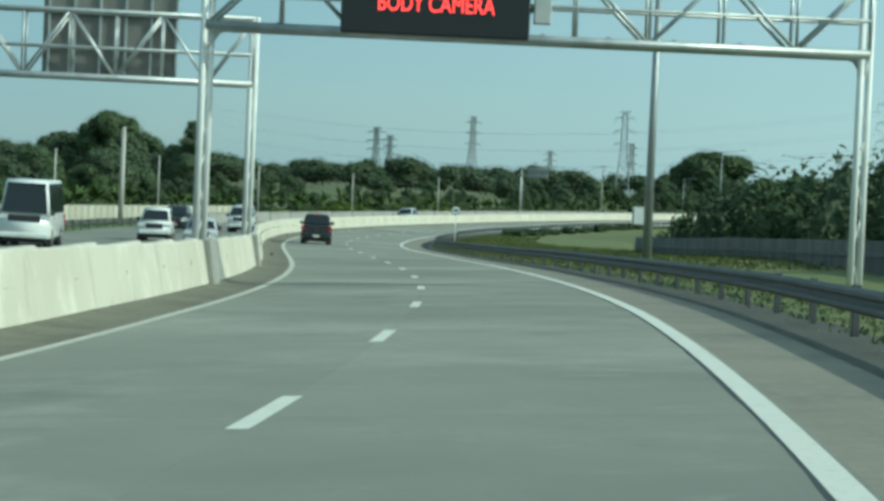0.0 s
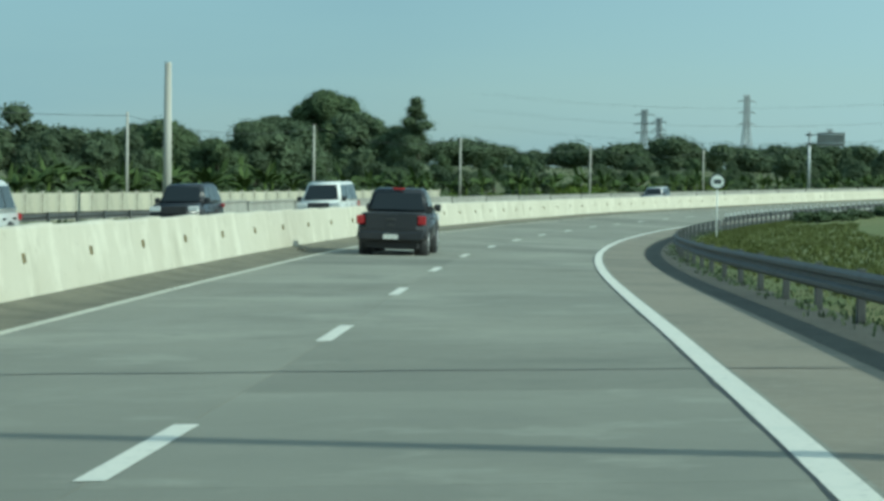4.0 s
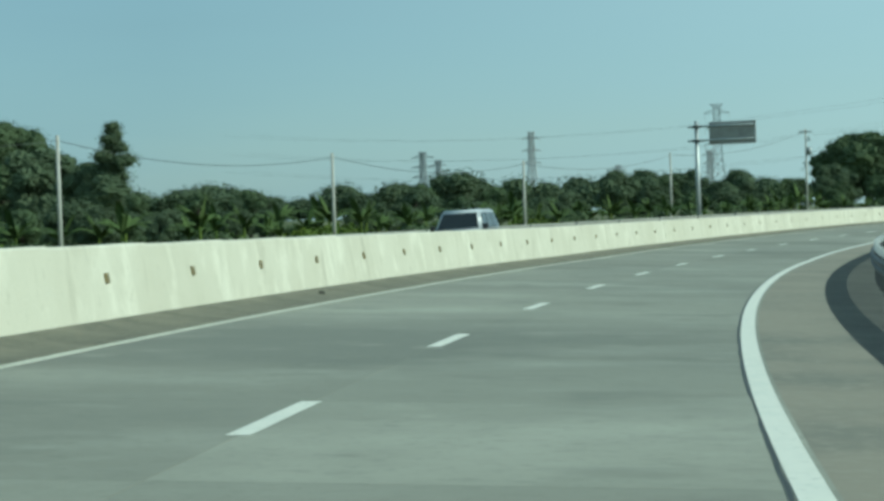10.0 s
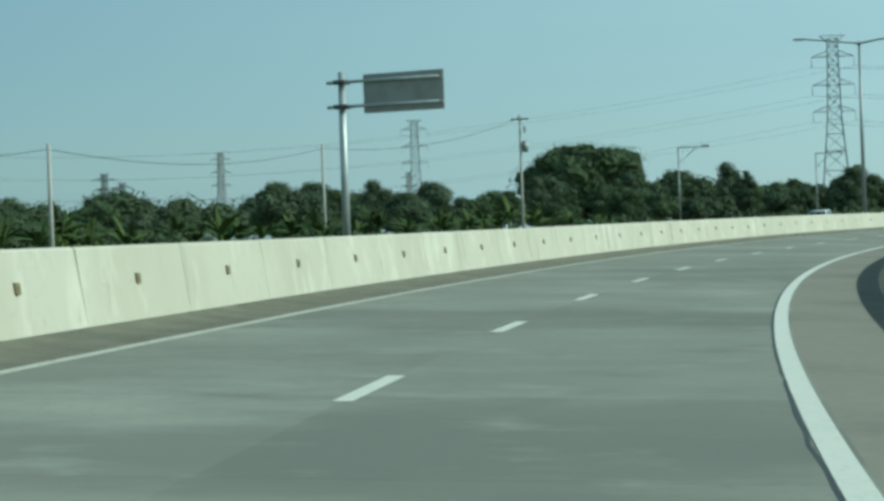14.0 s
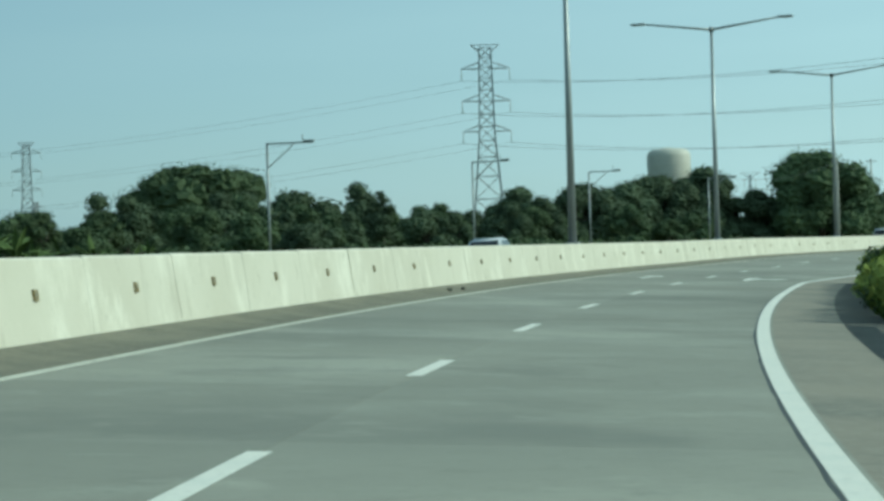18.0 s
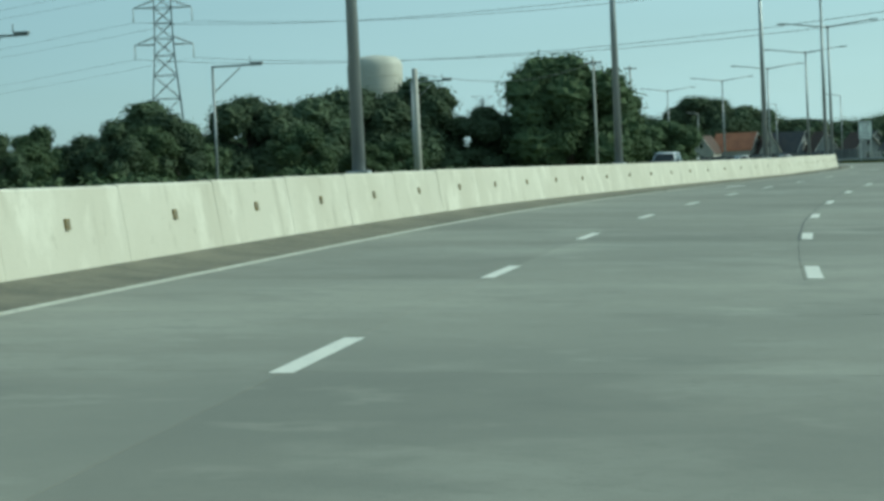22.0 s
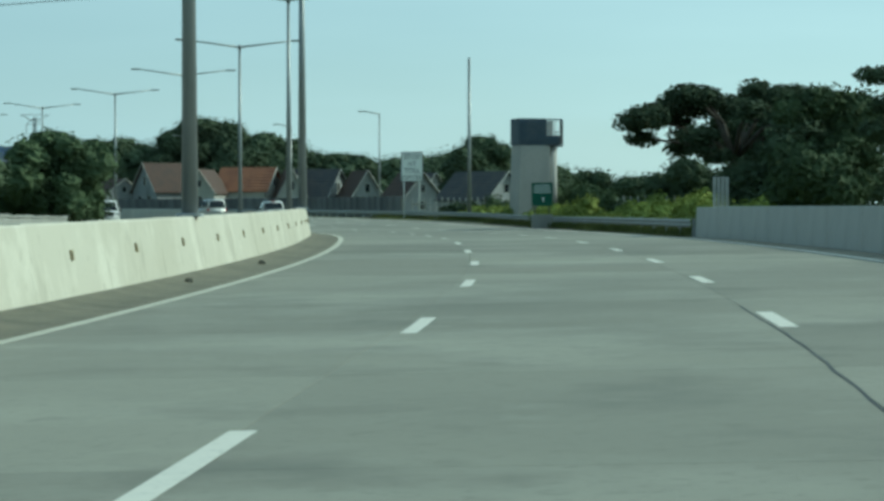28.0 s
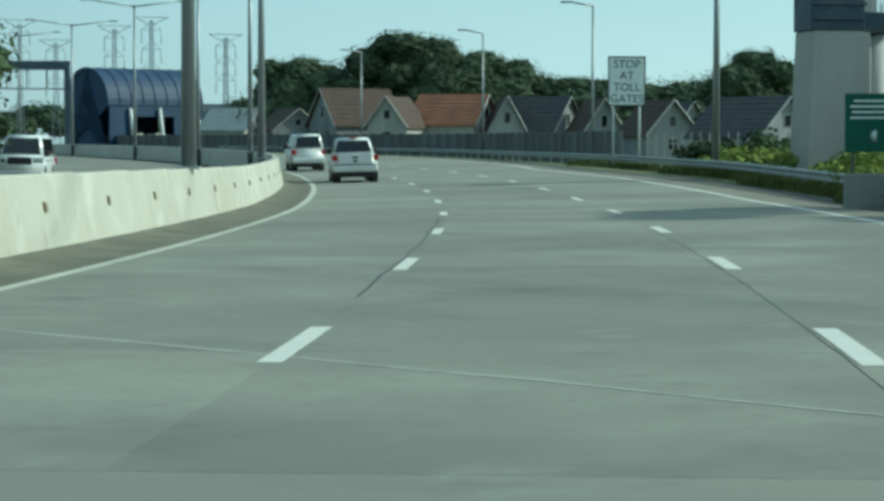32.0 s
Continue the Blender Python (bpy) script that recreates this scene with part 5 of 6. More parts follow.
PIER = material("pier concrete", (0.44, 0.43, 0.4), 0.85, spots=[(0.6, (0.35, 0.345, 0.325), 0.45, 0.7, (1, 1, 0.25)), (6, (0.38, 0.37, 0.34), 0.5, 0.7, ONE)], bump=0.2, bump_scale=10)
FORMWORK = material("blue-grey formwork", (0.06, 0.085, 0.115), 0.55, 0.3, spots=[(1.5, (0.1, 0.12, 0.14), 0.48, 0.72, ONE)])


def water_tank():
    t = thing("water_tank", "large pale cylindrical water tank on legs above the trees", "water tank")
    part("tank", lathe([(2.2, 9.0), (3.1, 9.5), (3.35, 10.2), (3.4, 14.9), (3.2, 15.6), (2.6, 16.0), (0.3, 16.3)], 36), TANK, t)
    for z in (10.6, 12.1, 13.6):
        part("band", lathe([(3.42, z), (3.44, z + 0.04), (3.42, z + 0.1)], 36), TANK, t)
    for i in range(6):
        a = i * math.pi / 3
        part("leg", tube((math.cos(a) * 3.0, math.sin(a) * 3.0, -0.3), (math.cos(a) * 2.5, math.sin(a) * 2.5, 9.6), 0.22, 0.2, 10), TANK, t)
        b = a + math.pi / 3
        part("tie", tube((math.cos(a) * 2.8, math.sin(a) * 2.8, 4.6), (math.cos(b) * 2.8, math.sin(b) * 2.8, 4.6), 0.08, n=6), TANK, t)
    part("riser", tube((0, 0, -0.3), (0, 0, 9.2), 0.4, 0.4, 12), TANK, t)
    t.matrix_world = Matrix.Translation((154.5, 680, ground_z(680) + 0.4))


water_tank()


def house(x, y, turn, w, d, eave, ridge, wall, roof, label, steep=0.5, windows=2, chimney=False, gable_front=True):
    """A gabled house; its gable looks along -y before it is turned."""
    h = thing("house", label, "house", "houses by the toll road")
    part("wall", prism([(-w / 2, -0.3), (w / 2, -0.3), (w / 2, eave), (0, ridge - 0.12), (-w / 2, eave)], -d / 2, d / 2), wall, h)
    for side in (-1, 1):
        x1, z1 = side * (w / 2 + steep), eave - (ridge - eave) * steep / (w / 2)
        r = part("roof", prism([(0, ridge), (x1, z1), (x1, z1 - 0.15), (0, ridge - 0.16)], -d / 2 - 0.5, d / 2 + 0.5), roof, h)
        part("fascia", tube((x1, -d / 2 - 0.52, z1 - 0.07), (0, -d / 2 - 0.52, ridge - 0.07), 0.09, n=4), WALL_WHITE, r)
        for k in range(8):
            u = k / 8 + 0.06
            part("course", tube((x1 * u, -d / 2 - 0.48, ridge + (z1 - ridge) * u + 0.015), (x1 * u, d / 2 + 0.48, ridge + (z1 - ridge) * u + 0.015), 0.035, n=4), roof, r)
    for k in range(windows):
        wx = (k - (windows - 1) / 2) * w / (windows + 0.6)
        fr = part("window", box(wx - 0.55, wx + 0.55, -d / 2 - 0.06, -d / 2 + 0.03, eave * 0.38, eave * 0.78, 0.02), WALL_WHITE, h)
        part("pane", box(wx - 0.45, wx + 0.45, -d / 2 - 0.075, -d / 2 - 0.055, eave * 0.38 + 0.1, eave * 0.78 - 0.1), GLASS_DARK, fr)
    up = part("window", box(-0.42, 0.42, -d / 2 - 0.06, -d / 2 + 0.03, eave + (ridge - eave) * 0.15, eave + (ridge - eave) * 0.5, 0.02), WALL_WHITE, h)
    part("pane", box(-0.33, 0.33, -d / 2 - 0.075, -d / 2 - 0.055, eave + (ridge - eave) * 0.15 + 0.08, eave + (ridge - eave) * 0.5 - 0.08), GLASS_DARK, up)
    if chimney:
        part("chimney", box(w * 0.2, w * 0.2 + 0.6, 0, 0.6, ridge - 1.5, ridge + 0.7, 0.02), wall, h)
    h.matrix_world = Matrix.Translation((x, y, ground_z(y))) @ Matrix.Rotation(radians(turn), 4, "Z")


def eye_ward(x, y):
    """The turn by which a gable looks back down the road."""
    return -math.degrees(math.atan2(x - 163, y - 574))


for x, y, off, w, d, e, r, wa, ro, lab, win in (
    (292.5, 838.4, 68, 8.0, 8.2, 4.2, 7.6, WALL_WHITE, ROOF_ORANGE, "white house with an orange tiled roof", 2),
    (296.2, 832.6, 8, 4.2, 7.0, 3.5, 7.3, WALL_WHITE, ROOF_BROWN, "narrow white gabled house with a brown roof", 1),
    (300.4, 831.0, 58, 7.6, 7.5, 3.2, 7.3, WALL_GREY, ROOF_DARK, "house with a broad dark tiled roof", 1),
    (303.0, 822.5, 15, 5.2, 8.0, 3.0, 7.0, WALL_GREY, ROOF_BROWN, "house with a steep brown tiled roof", 1),
    (284.3, 836.7, -18, 4.8, 8.0, 4.0, 7.2, WALL_WHITE, ROOF_BROWN, "white gabled house with a worn brown roof", 1),
    (284.5, 850.0, -60, 7.0, 9.0, 4.2, 8.4, WALL_GREY, ROOF_BROWN, "large brown-roofed house under dark trees", 2),
    (278.5, 857.0, 20, 6.5, 7.0, 3.4, 6.0, WALL_GREY, ROOF_BROWN, "low grey house among dark trees", 2),
    (277.0, 872.0, 55, 6.0, 7.0, 3.6, 6.2, WALL_WHITE, WALL_PLAIN, "low pale house with a grey sheet roof", 2),
    (290.9, 788.2, 22, 5.4, 8.0, 3.0, 6.2, WALL_GREY, ROOF_BROWN, "brown-roofed house half hidden by shrubs", 1),
    (279.8, 754.0, 42, 6.4, 8.6, 2.8, 5.9, WALL_GREY, ROOF_DARK, "pale grey gabled house with a dark blue-grey roof", 2),
    (311.0, 818.0, 30, 6.0, 8.0, 3.0, 6.6, WALL_GREY, ROOF_DARK, "dark-roofed house half hidden by shrubs", 1),
):
    house(x, y, eye_ward(x, y) + off, w, d, e, r, wa, ro, lab, 0.35, win)


def toll_hall():
    t = thing("toll_building", "dark blue barrel-roofed toll building beyond the far carriageway", "building")
    n = 18
    arc = [(math.cos(math.pi * i / n) * 5.4, 7.0 + math.sin(math.pi * i / n) * 5.4) for i in range(n + 1)]
    inner = [(math.cos(math.pi * i / n) * 5.15, 7.0 + math.sin(math.pi * i / n) * 5.15) for i in range(n, -1, -1)]
    part("roof", prism(arc + inner, -8.5, 8.5), BLUE_SHEET, t)
    for y in (-8.2, 8.0):
        part("end_wall", prism(inner + [(-5.15, 0), (5.15, 0)], y, y + 0.25), BLUE_SHEET, t, "dark blue curved end wall")
    for k in range(9):
        y = -8.4 + 2.1 * k
        rib = bmesh.new()
        for a, b in zip(arc, arc[1:]):
            tube((a[0] * 1.01, y, a[1] + 0.03), (b[0] * 1.01, y, b[1] + 0.03), 0.07, n=5, bm=rib)
        part("roof_rib", rib, BLUE_SHEET, t)
    part("back_wall", box(-5.3, -5.05, -8, 8, 0, 7.1), BLUE_SHEET, t)
    part("front_wall", box(5.0, 5.25, -8, -4.2, 0, 7.1), BLUE_SHEET, t)
    part("front_wall", box(5.0, 5.25, 3.4, 8, 0, 7.1), BLUE_SHEET, t)
    part("lintel", box(4.98, 5.27, -4.2, 3.4, 5.4, 7.1), BLUE_SHEET, t)
    for y in (-4.6, 0.6, 7.4):
        part("column", tube((5.7, y + 0.7, 0), (5.5, y, 6.6), 0.32, 0.28, 10), WHITE_STEEL, t, "white leaning column")
    for y in (-2.6, 1.4):
        part("booth", box(2.4, 4.6, y - 0.9, y + 0.9, 0, 3.0, 0.06), WALL_WHITE, t, "pale toll booth")
    wing = part("wing", box(-4.6, 4.6, 8.6, 14.0, 0, 7.4, 0.06), BLUE_SHEET, t, "flat-roofed dark blue wing")
    part("fascia", box(4.62, 4.7, 8.7, 13.9, 6.2, 7.3), FORMWORK, wing)
    t.matrix_world = Matrix.Translation((276, 912, ground_z(912))) @ Matrix.Rotation(radians(-72), 4, "Z")


toll_hall()


def far_gantry():
    g = thing("sign_gantry", "dark blue box-frame gantry over the far carriageway", "gantry")
    for x in (-8, 8):
        part("column", box(x - 0.3, x + 0.3, -0.3, 0.3, -0.3, 9.6, 0.03), FORMWORK, g)
    part("beam", box(-8.3, 8.3, -0.4, 0.4, 9.1, 10, 0.04), FORMWORK, g)
    for i in range(9):
        part("strut", tube((-8 + 2 * i, 0, 7.2), (-8 + 2 * i, 0, 9.1), 0.07, n=6), STEEL, g)
    part("lower_beam", tube((-8, 0, 7.2), (8, 0, 7.2), 0.1, n=8), STEEL, g)
    g.matrix_world = Matrix.Translation((230.5, 818, ground_z(818))) @ Matrix.Rotation(radians(-14), 4, "Z")


far_gantry()


def bridge_pier():
    p = thing("bridge_pier", "unfinished grey concrete bridge pier with blue-grey formwork on top", "bridge pier")
    part("shaft", soft_edges(prism([(-1.78, -0.5), (0.85, -0.5), (0.75, 5.3), (-1.55, 5.3)], -0.95, 0.95), 0.05), PIER, p)
    f = part("formwork", box(-1.62, 0.5, -0.97, 0.97, 5.3, 7.25, 0.03), FORMWORK, p, "blue-grey steel formwork")
    for z in (5.75, 6.3, 6.85):
        part("waler", box(-1.68, 0.55, -1.05, -0.975, z - 0.05, z + 0.05), FORMWORK, f)
    part("round_column", tube((1.12, -0.4, -0.5), (1.12, -0.4, 5.2), 0.37, 0.37, 20), PIER, p, "smooth round concrete column")
    part("platform", box(0.5, 1.75, -0.95, 0.7, 5.2, 5.35, 0.02), DARK_STEEL, p)
    part("formwork_band", box(0.52, 1.6, -0.9, 0.6, 5.36, 6.0, 0.02), FORMWORK, p, "blue-grey steel formwork")
    part("top_rail", box(0.5, 1.72, -0.98, -0.9, 7.12, 7.22, 0.01), FORMWORK, p)
    for x in (1.58, 1.72):
        part("frame_post", box(x - 0.05, x + 0.05, -0.97, -0.89, 5.36, 7.12), DARK_STEEL, p)
    part("scaffold_panel", box(0.5, 1.5, 0.3, 0.4, 6.01, 7.12), WALL_WHITE, p)
    for i in range(7):
        x = 0.6 + 0.15 * i
        part("rebar", tube((x, -0.3, 5.3), (x, -0.3, 7.2 + 0.06 * (i % 3)), 0.025, n=5), WHITE_STEEL, p)
    for i in range(4):
        part("guard_bar", tube((1.72, -0.9 + 0.45 * i, 5.3), (1.72, -0.9 + 0.45 * i, 6.4), 0.025, n=5), DARK_STEEL, p)
    p.matrix_world = on_road(686, -16.2, 0.3, 8)


bridge_pier()


def picket_fence(name, label, s0, s1, lat, h, pitch, mat, post_every=12, width=0.12):
    f = thing(name, label, "fence")
    first = None
    n = int((s1 - s0) / pitch)
    for i in range(n):
        m = on_road(s0 + i * pitch, lat, -0.3)
        if first is None:
            first = part("slat", box(-0.03, 0.03, -width / 2, width / 2, -0.2, h, 0.006), mat, f)
            first.matrix_world = m
        else:
            o = new("slat", first.data)
            o.parent = f
            o.matrix_world = m
    part("rail", strip([(lat + 0.04, h * 0.7 - 0.3), (lat + 0.1, h * 0.7 - 0.3), (lat + 0.1, h * 0.7 - 0.2), (lat + 0.04, h * 0.7 - 0.2)], s0, s0 + (n - 1) * pitch, 3.0, True), mat, f)
    return f


WEATHERED = material("weathered fence boards", (0.16, 0.16, 0.155), 0.85, spots=[(1.0, (0.1, 0.1, 0.1), 0.42, 0.68, (1, 1, 0.3))], vary=0.2)
FENCE_CONCRETE = material("concrete fence", (0.46, 0.44, 0.35), 0.85, spots=[(0.7, (0.3, 0.29, 0.24), 0.45, 0.7, (1, 1, 0.4)), (6, (0.5, 0.48, 0.4), 0.5, 0.7, ONE)], vary=0.12)
picket_fence("board_fence", "weathered dark grey board fence in front of the thicket", 14, 74, -13.2, 1.55, 0.4, WEATHERED, width=0.34)
picket_fence("post_fence", "pale thin concrete post fence before the houses", 664, 745, -20.5, 2.2, 1.9, WALL_WHITE, width=0.14)


def panel_fence():
    f = thing("panel_fence", "stained cream concrete panel fence beyond the opposite road", "fence")
    first = None
    for i in range(56):
        m = on_road(96 + 2.5 * i, 26.5, -0.5)
        if first is None:
            first = part("panel", box(-0.05, 0.05, -1.2, 1.2, -0.3, 1.75, 0.012), FENCE_CONCRETE, f)
            first.matrix_world = m
            post = part("post", box(-0.09, 0.09, 1.16, 1.34, -0.3, 1.85, 0.012), FENCE_CONCRETE, f)
            post.matrix_world = m
        else:
            for src in (first, post):
                o = new(src.name.split(".")[0], src.data)
                o.parent = f
                o.matrix_world = m
    return f


panel_fence()


def yard_wall():
    """A dark weathered wall on the outside of the last bend."""
    first = None
    for k in range(64):
        m = on_road(742 + 3.0 * k, float(np.interp(742 + 3.0 * k, [742, 797, 940], [-19.0, -25.0, -26.0])), -0.3)
        if first is None:
            first = thing("yard_wall", "dark weathered block wall panel outside the bend", "wall", "yard wall panels")
            part("panel", box(-0.09, 0.09, -1.42, 1.42, -0.3, 2.35, 0.015), WEATHERED, first)
            part("pillar", box(-0.14, 0.14, 1.42, 1.58, -0.3, 2.42, 0.015), WEATHERED, first)
            first.matrix_world = m
        else:
            copy_thing(first, m)


yard_wall()

# ---- vehicles ----
TYRE = material("tyre rubber", (0.02, 0.02, 0.02), 0.8, bump=0.2, bump_scale=60)
RIM = material("alloy rim", (0.5, 0.5, 0.5), 0.35, 0.8)
TINT = material("tinted window glass", (0.012, 0.016, 0.02), 0.06)
PLASTIC = material("black plastic trim", (0.025, 0.026, 0.028), 0.55)
RED_LAMP = material("red lamp lens", (0.32, 0.015, 0.02), 0.2)
CLEAR_LAMP = material("clear lamp lens", (0.6, 0.62, 0.62), 0.15)
PLATE = material("number plate", (0.6, 0.6, 0.56), 0.5)


def paint(name, c, rough=0.25):
    return material(name, c, rough, 0.0, spots=[(1.2, tuple(0.9 * k for k in c), 0.5, 0.8, ONE)], spec=0.6)


WHITE_PAINT, BLACK_PAINT, SILVER = paint("white car paint", (0.7, 0.71, 0.69)), paint("black car paint", (0.018, 0.02, 0.025)), paint("silver car paint", (0.42, 0.44, 0.46))


def shell(outline, half, inset_from, inset, bevel=0.05):
    """A side outline (y, z) spread to both sides; above inset_from the sides lean in."""
    bm = bmesh.new()
    top = max(z for _, z in outline)
    rows = []
    for side in (-1, 1):
        rows.append([bm.verts.new((side * (half - (inset * (z - inset_from) / (top - inset_from) if z > inset_from else 0)), y, z)) for y, z in outline])
    bm.faces.new(rows[0])
    bm.faces.new(rows[1][::-1])
    n = len(outline)
    for i in range(n):
        j = (i + 1) % n
        bm.faces.new((rows[0][j], rows[0][i], rows[1][i], rows[1][j]))
    bmesh.ops.recalc_face_normals(bm, faces=bm.faces[:])
    if bevel:
        bmesh.ops.bevel(bm, geom=bm.edges[:], offset=bevel, segments=2, affect="EDGES", clamp_overlap=True)
    for f in bm.faces:
        f.smooth = True
    return bm


def wheel(car, x, y, r, w):
    s = 1 if x > 0 else -1
    t = part("wheel", tube((x - s * w, y, r), (x, y, r), r, r, 24), TYRE, car)
    part("rim", tube((x - s * 0.02, y, r), (x + s * 0.012, y, r), r * 0.66, r * 0.6, 20), RIM, t)
    for k in range(6):
        a = k * math.pi / 3
        part("spoke_gap", tube((x + s * 0.008, y + math.cos(a) * r * 0.38, r + math.sin(a) * r * 0.38), (x + s * 0.016, y + math.cos(a) * r * 0.38, r + math.sin(a) * r * 0.38), r * 0.11, n=6), PLASTIC, t)


def quad_panel(points, thick=0.012, push=(0, 0, 0)):
    bm = bmesh.new()
    n = (Vector(points[1]) - Vector(points[0])).cross(Vector(points[2]) - Vector(points[0])).normalized()
    a = [bm.verts.new(Vector(p) + Vector(push)) for p in points]
    b = [bm.verts.new(Vector(p) + Vector(push) + n * thick) for p in points]
    bm.faces.new(a[::-1])
    bm.faces.new(b)
    for i in range(len(a)):
        j = (i + 1) % len(a)
        bm.faces.new((a[i], a[j], b[j], b[i]))
    bmesh.ops.recalc_face_normals(bm, faces=bm.faces[:])
    return bm


def vehicle(name, label, category, body_paint, L, half, hood, belt, roof, cab, kind):
    """cab: (rear foot, rear top, front top, front foot) along y; y = 0 is the middle, + the front."""
    car = thing(name, label, category)
    b = L / 2
    r = 0.38 if kind != "sedan" else 0.32
    sill = 0.42 if kind != "sedan" else 0.3
    low = [(-b, sill + 0.15), (-b + 0.1, sill), (b - 0.15, sill), (b, sill + 0.2), (b, hood - 0.25), (b - 0.25, hood), (cab[3], belt), (-b + 0.05, belt if kind != "sedan" else belt - 0.02)]
    part("body", shell(low, half, sill + 0.4, 0.07, 0.06), body_paint, car)
    up = [(cab[0], belt - 0.05), (cab[1], roof - 0.06), (cab[1] + 0.25, roof), (cab[2] - 0.25, roof), (cab[2], roof - 0.05), (cab[3], belt - 0.05)]
    part("cabin", shell(up, half - 0.05, belt - 0.05, 0.2, 0.06), body_paint, car)
    inset = lambda z: half - 0.05 - 0.2 * (z - belt + 0.05) / (roof - belt + 0.05)
    z0, z1 = belt + 0.06, roof - 0.14
    def along(a, c, z):
        return a + (c - a) * (z - belt + 0.05) / (roof - belt - 0.01)
    # rear and front screens
    for a, c, s in ((cab[0], cab[1], -1), (cab[3], cab[2], 1)):
        ya, yb = along(a, c, z0), along(a, c, z1)
        pts = [(-inset(z0) + 0.1, ya, z0), (inset(z0) - 0.1, ya, z0), (inset(z1) - 0.1, yb, z1), (-inset(z1) + 0.1, yb, z1)]
        part("rear_window" if s < 0 else "windscreen", quad_panel(pts if s < 0 else pts[::-1], 0.02, (0, s * 0.012, 0)), TINT, car)
    # side windows
    ra, rb, fa, fb = along(cab[0], cab[1], z0) + 0.18, along(cab[0], cab[1], z1) + 0.12, along(cab[3], cab[2], z0) - 0.2, along(cab[3], cab[2], z1) - 0.12
    nwin = 3 if kind in ("van", "suv") else 2
    for side in (-1, 1):
        for k in range(nwin):
            u, v = k / nwin + 0.015, (k + 1) / nwin - 0.015
            pts = [(side * inset(z0), ra + (fa - ra) * u, z0), (side * inset(z0), ra + (fa - ra) * v, z0), (side * inset(z1), rb + (fb - rb) * v, z1), (side * inset(z1), rb + (fb - rb) * u, z1)]
            part("side_window", quad_panel(pts if side > 0 else pts[::-1], 0.02), TINT, car)
            hy = ra + (fa - ra) * (u + 0.1 / nwin)
            part("door_handle", box(side * (half - 0.03) - 0.025, side * (half - 0.03) + 0.025, hy, hy + 0.18, belt - 0.2, belt - 0.15, 0.01), PLASTIC, car)
        m = part("mirror", box(side * (half + 0.04) - 0.1, side * (half + 0.04) + 0.1, fa - 0.05, fa + 0.06, belt, belt + 0.2, 0.03), PLASTIC, car)
        for wy in (-b + L * 0.21, b - L * 0.175):
            arch = tube((side * (half - 0.35), wy, r), (side * (half - 0.002), wy, r), r * 1.28, r * 1.28, 20)
            part("wheel_arch", arch, PLASTIC, car)
            wheel(car, side * (half + 0.012), wy, r, 0.24)
        z_l = sill + 0.45
        part("tail_lamp", box(side * (half - 0.1) - 0.11, side * (half - 0.1) + 0.11, -b - 0.015, -b + 0.12, z_l, belt - 0.06 if kind != "sedan" else z_l + 0.2, 0.02), RED_LAMP, car)
        part("head_lamp", box(side * (half - 0.2) - 0.2, side * (half - 0.2) + 0.2, b - 0.16, b + 0.012, hood - 0.3, hood - 0.1, 0.03), CLEAR_LAMP, car)
    part("rear_bumper", box(-half + 0.04, half - 0.04, -b - 0.09, -b + 0.1, sill + 0.02, sill + 0.27, 0.04), body_paint if kind != "jeep" else PLASTIC, car)
    part("front_bumper", box(-half + 0.05, half - 0.05, b - 0.1, b + 0.08, sill, sill + 0.22, 0.04), body_paint, car)
    part("grille", box(-half + 0.45, half - 0.45, b - 0.05, b + 0.02, hood - 0.38, hood - 0.1, 0.02), PLASTIC, car)
    part("number_plate", box(-0.2, 0.2, -b - 0.105, -b - 0.088, sill + 0.06, sill + 0.19), PLATE, car)
    part("number_plate", box(-0.2, 0.2, b + 0.075, b + 0.09, sill + 0.04, sill + 0.16), PLATE, car)
    part("underside", box(-half + 0.2, half - 0.2, -b + 0.3, b - 0.4, 0.2, sill + 0.02, 0.03), PLASTIC, car)
    if kind == "pickup":
        bed = part("bed_well", box(-half + 0.14, half - 0.14, -b + 0.12, cab[0] - 0.05, belt - 0.35, belt + 0.004), PLASTIC, car, "dark lined load bed")
        gate = part("tailgate", box(-half + 0.24, half - 0.24, -b - 0.03, -b + 0.05, sill + 0.3, belt + 0.015, 0.02), body_paint, car)
        part("latch", box(-0.13, 0.13, -b - 0.045, -b - 0.028, belt - 0.2, belt - 0.12, 0.01), PLASTIC, gate)
        part("badge", lathe([(0.11, 0), (0.11, 0.01)], 16), PLASTIC, gate).matrix_local = pose(0, -b - 0.03, belt - 0.31, 90) @ Matrix.Diagonal((1, 0.5, 1, 1))
        for k in range(6):
            part("badge_block", box(-0.62 + 0.22 * k, -0.48 + 0.22 * k, -b - 0.042, -b - 0.028, belt - 0.53, belt - 0.44), PLASTIC, gate)
        part("brake_lamp", box(-0.16, 0.16, cab[1] - 0.02, cab[1] + 0.05, roof - 0.05, roof + 0.01, 0.01), RED_LAMP, car)
        part("lower_trim", box(-half + 0.06, half - 0.06, -b - 0.06, -b + 0.02, sill + 0.27, sill + 0.31), PLASTIC, car)
        part("aerial", tube((0, cab[1] + 0.3, roof - 0.01), (0, cab[1] + 0.18, roof + 0.3), 0.012, n=5), PLASTIC, car)
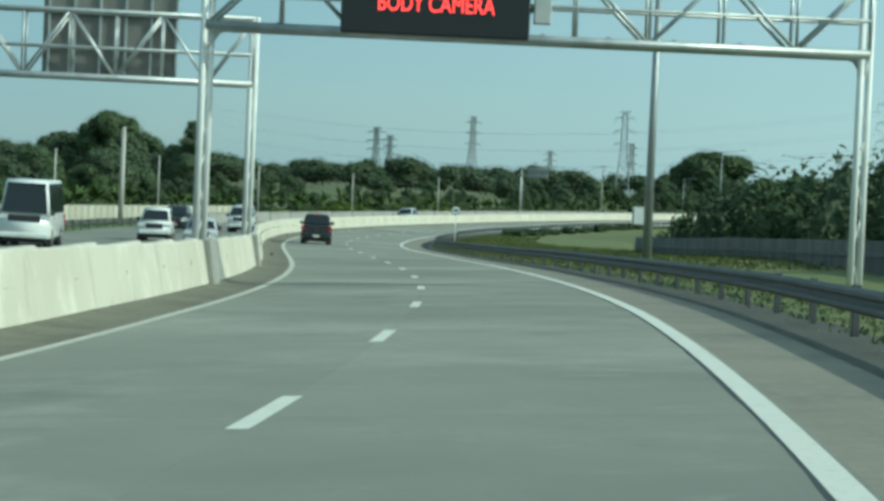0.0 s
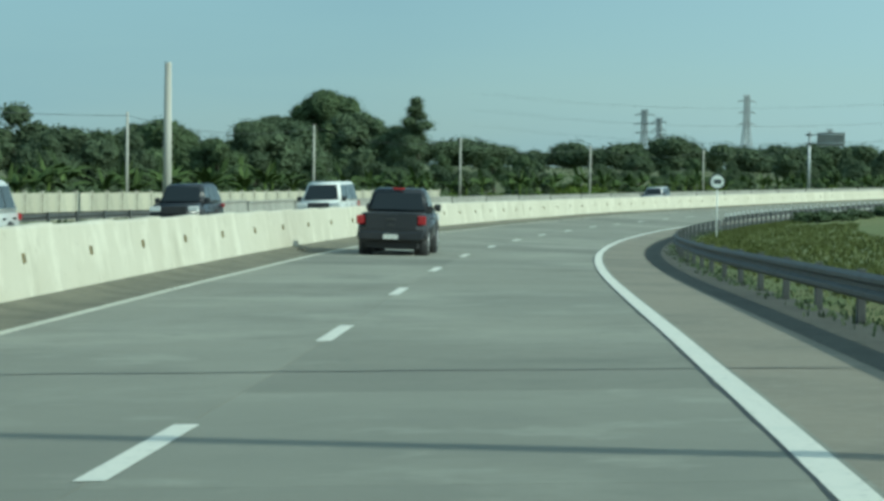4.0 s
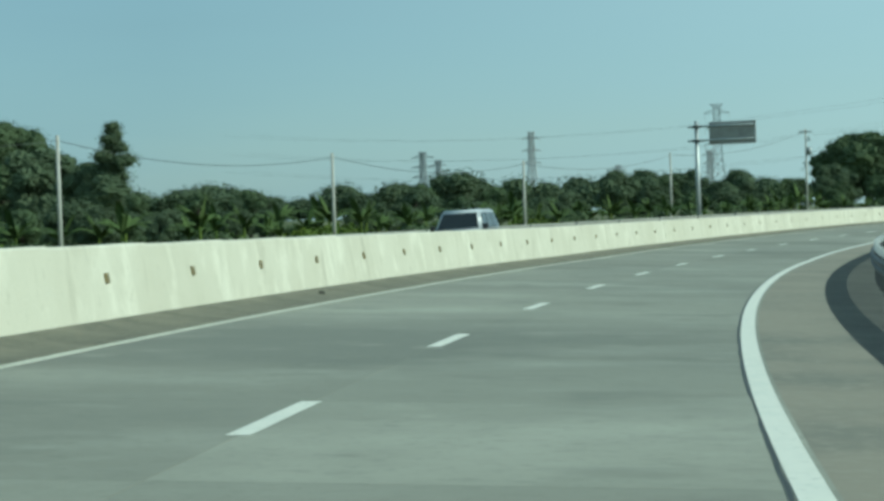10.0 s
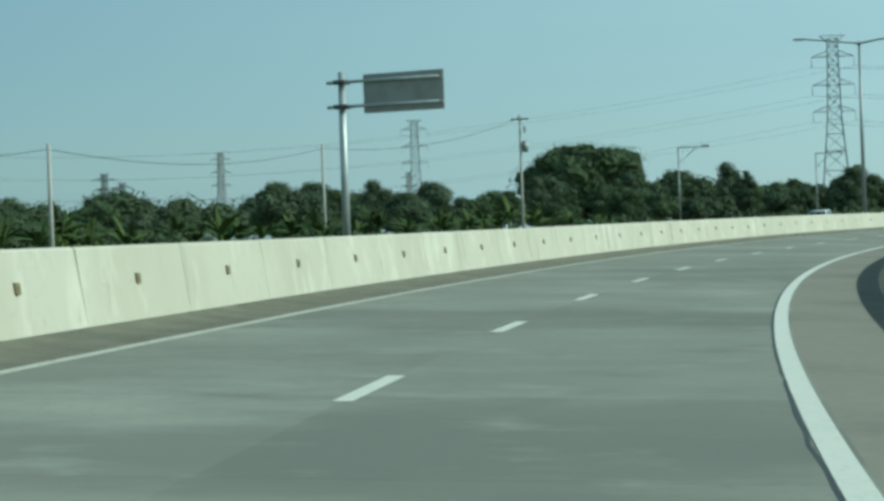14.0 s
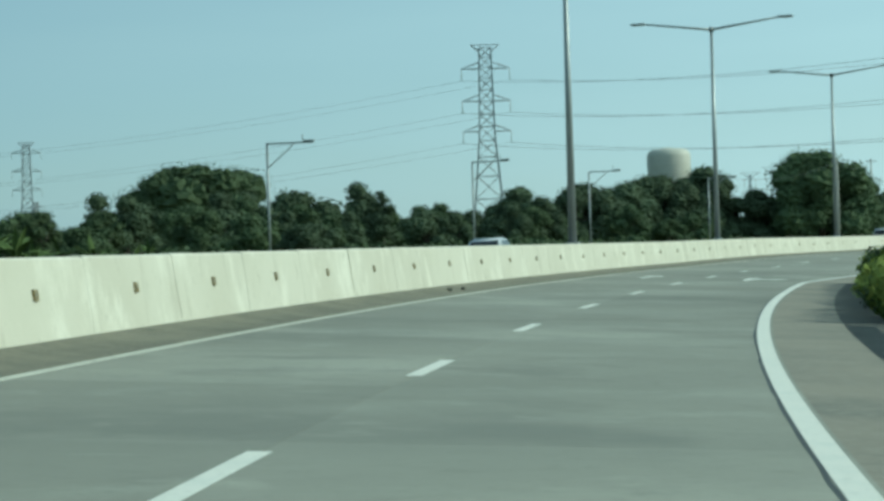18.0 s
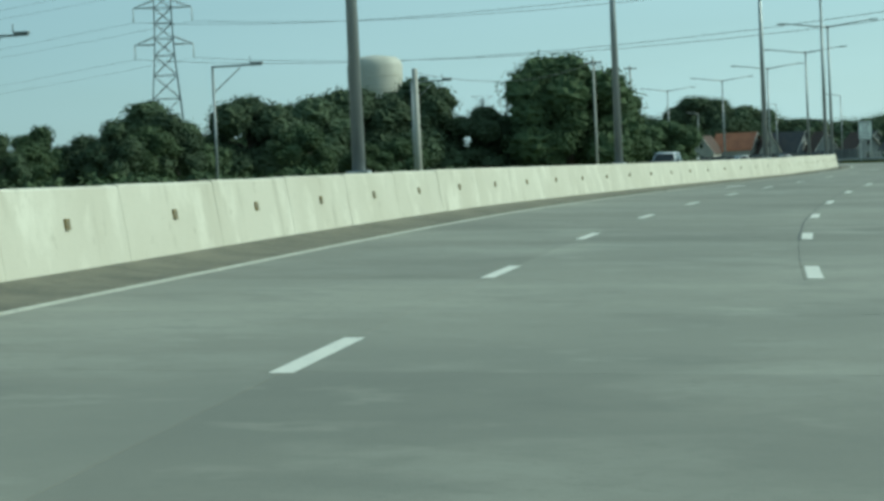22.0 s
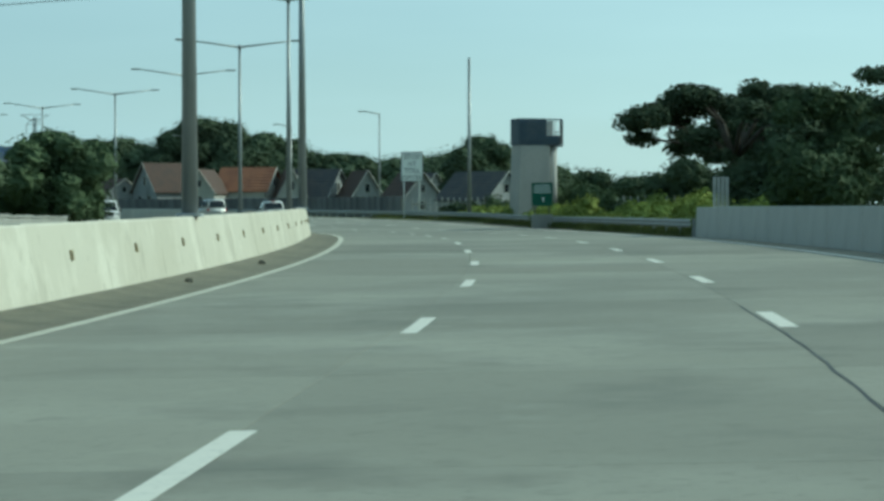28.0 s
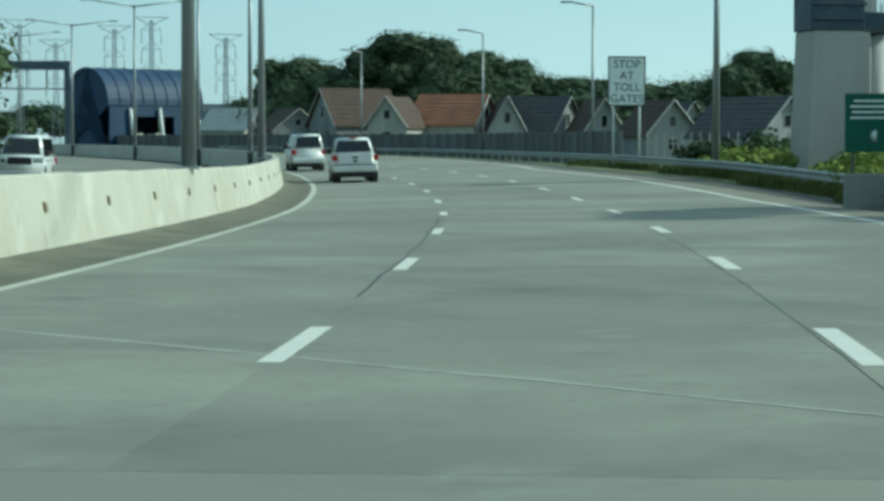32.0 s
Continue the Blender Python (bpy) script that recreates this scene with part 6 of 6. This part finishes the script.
    return car


def pickup(paint_, label):
    return vehicle("pickup_truck", label, "pickup truck", paint_, 5.3, 0.93, 1.15, 1.17, 1.83, (-0.75, -0.45, 0.75, 1.45), "pickup")


def suv(paint_, label):
    return vehicle("suv", label, "car", paint_, 4.75, 0.92, 1.1, 1.1, 1.82, (-2.3, -1.95, 0.55, 1.2), "suv")


def sedan(paint_, label):
    return vehicle("sedan", label, "car", paint_, 4.5, 0.86, 0.95, 0.92, 1.46, (-1.65, -0.95, 0.35, 1.1), "sedan")


def van(paint_, label):
    return vehicle("van", label, "van", paint_, 4.9, 0.9, 1.25, 1.2, 2.0, (-2.4, -2.25, 1.2, 1.95), "van")


def set_on(car, s, lat, turn=0):
    car.matrix_world = on_road(s, lat, 0.004, turn, True)


def bus(paint_, label):
    return vehicle("bus", label, "bus", paint_, 7.6, 1.15, 1.5, 1.45, 2.95, (-3.75, -3.65, 3.4, 3.7), "van")


set_on(pickup(BLACK_PAINT, "dark blue-black pickup truck in the inner lane"), 105, 1.9)
set_on(pickup(WHITE_PAINT, "white double-cab pickup truck with dark rear window in the inner lane"), 696, 2.0)
set_on(van(WHITE_PAINT, "white utility van in the inner lane ahead of the pickup"), 727, 2.4)
set_on(suv(WHITE_PAINT, "white suv on the opposite carriageway"), 92, 10.9, 180)
set_on(bus(WHITE_PAINT, "white minibus on the opposite carriageway"), 68, 15.4, 180)
set_on(sedan(SILVER, "silver car on the opposite carriageway"), 79, 8.0, 180)
set_on(suv(BLACK_PAINT, "black suv on the opposite carriageway"), 126.5, 12.3, 180)
set_on(van(WHITE_PAINT, "white minivan near the median on the opposite carriageway"), 136, 8.5, 180)
set_on(suv(SILVER, "silver suv near the median on the opposite carriageway"), 240, 8.4, 180)
set_on(sedan(SILVER, "silver car on the opposite carriageway"), 405, 10.2, 180)
set_on(suv(SILVER, "silver hatchback on the opposite carriageway"), 549, 15.3, 180)
set_on(van(WHITE_PAINT, "white light truck on the opposite carriageway"), 690, 14.9, 180)
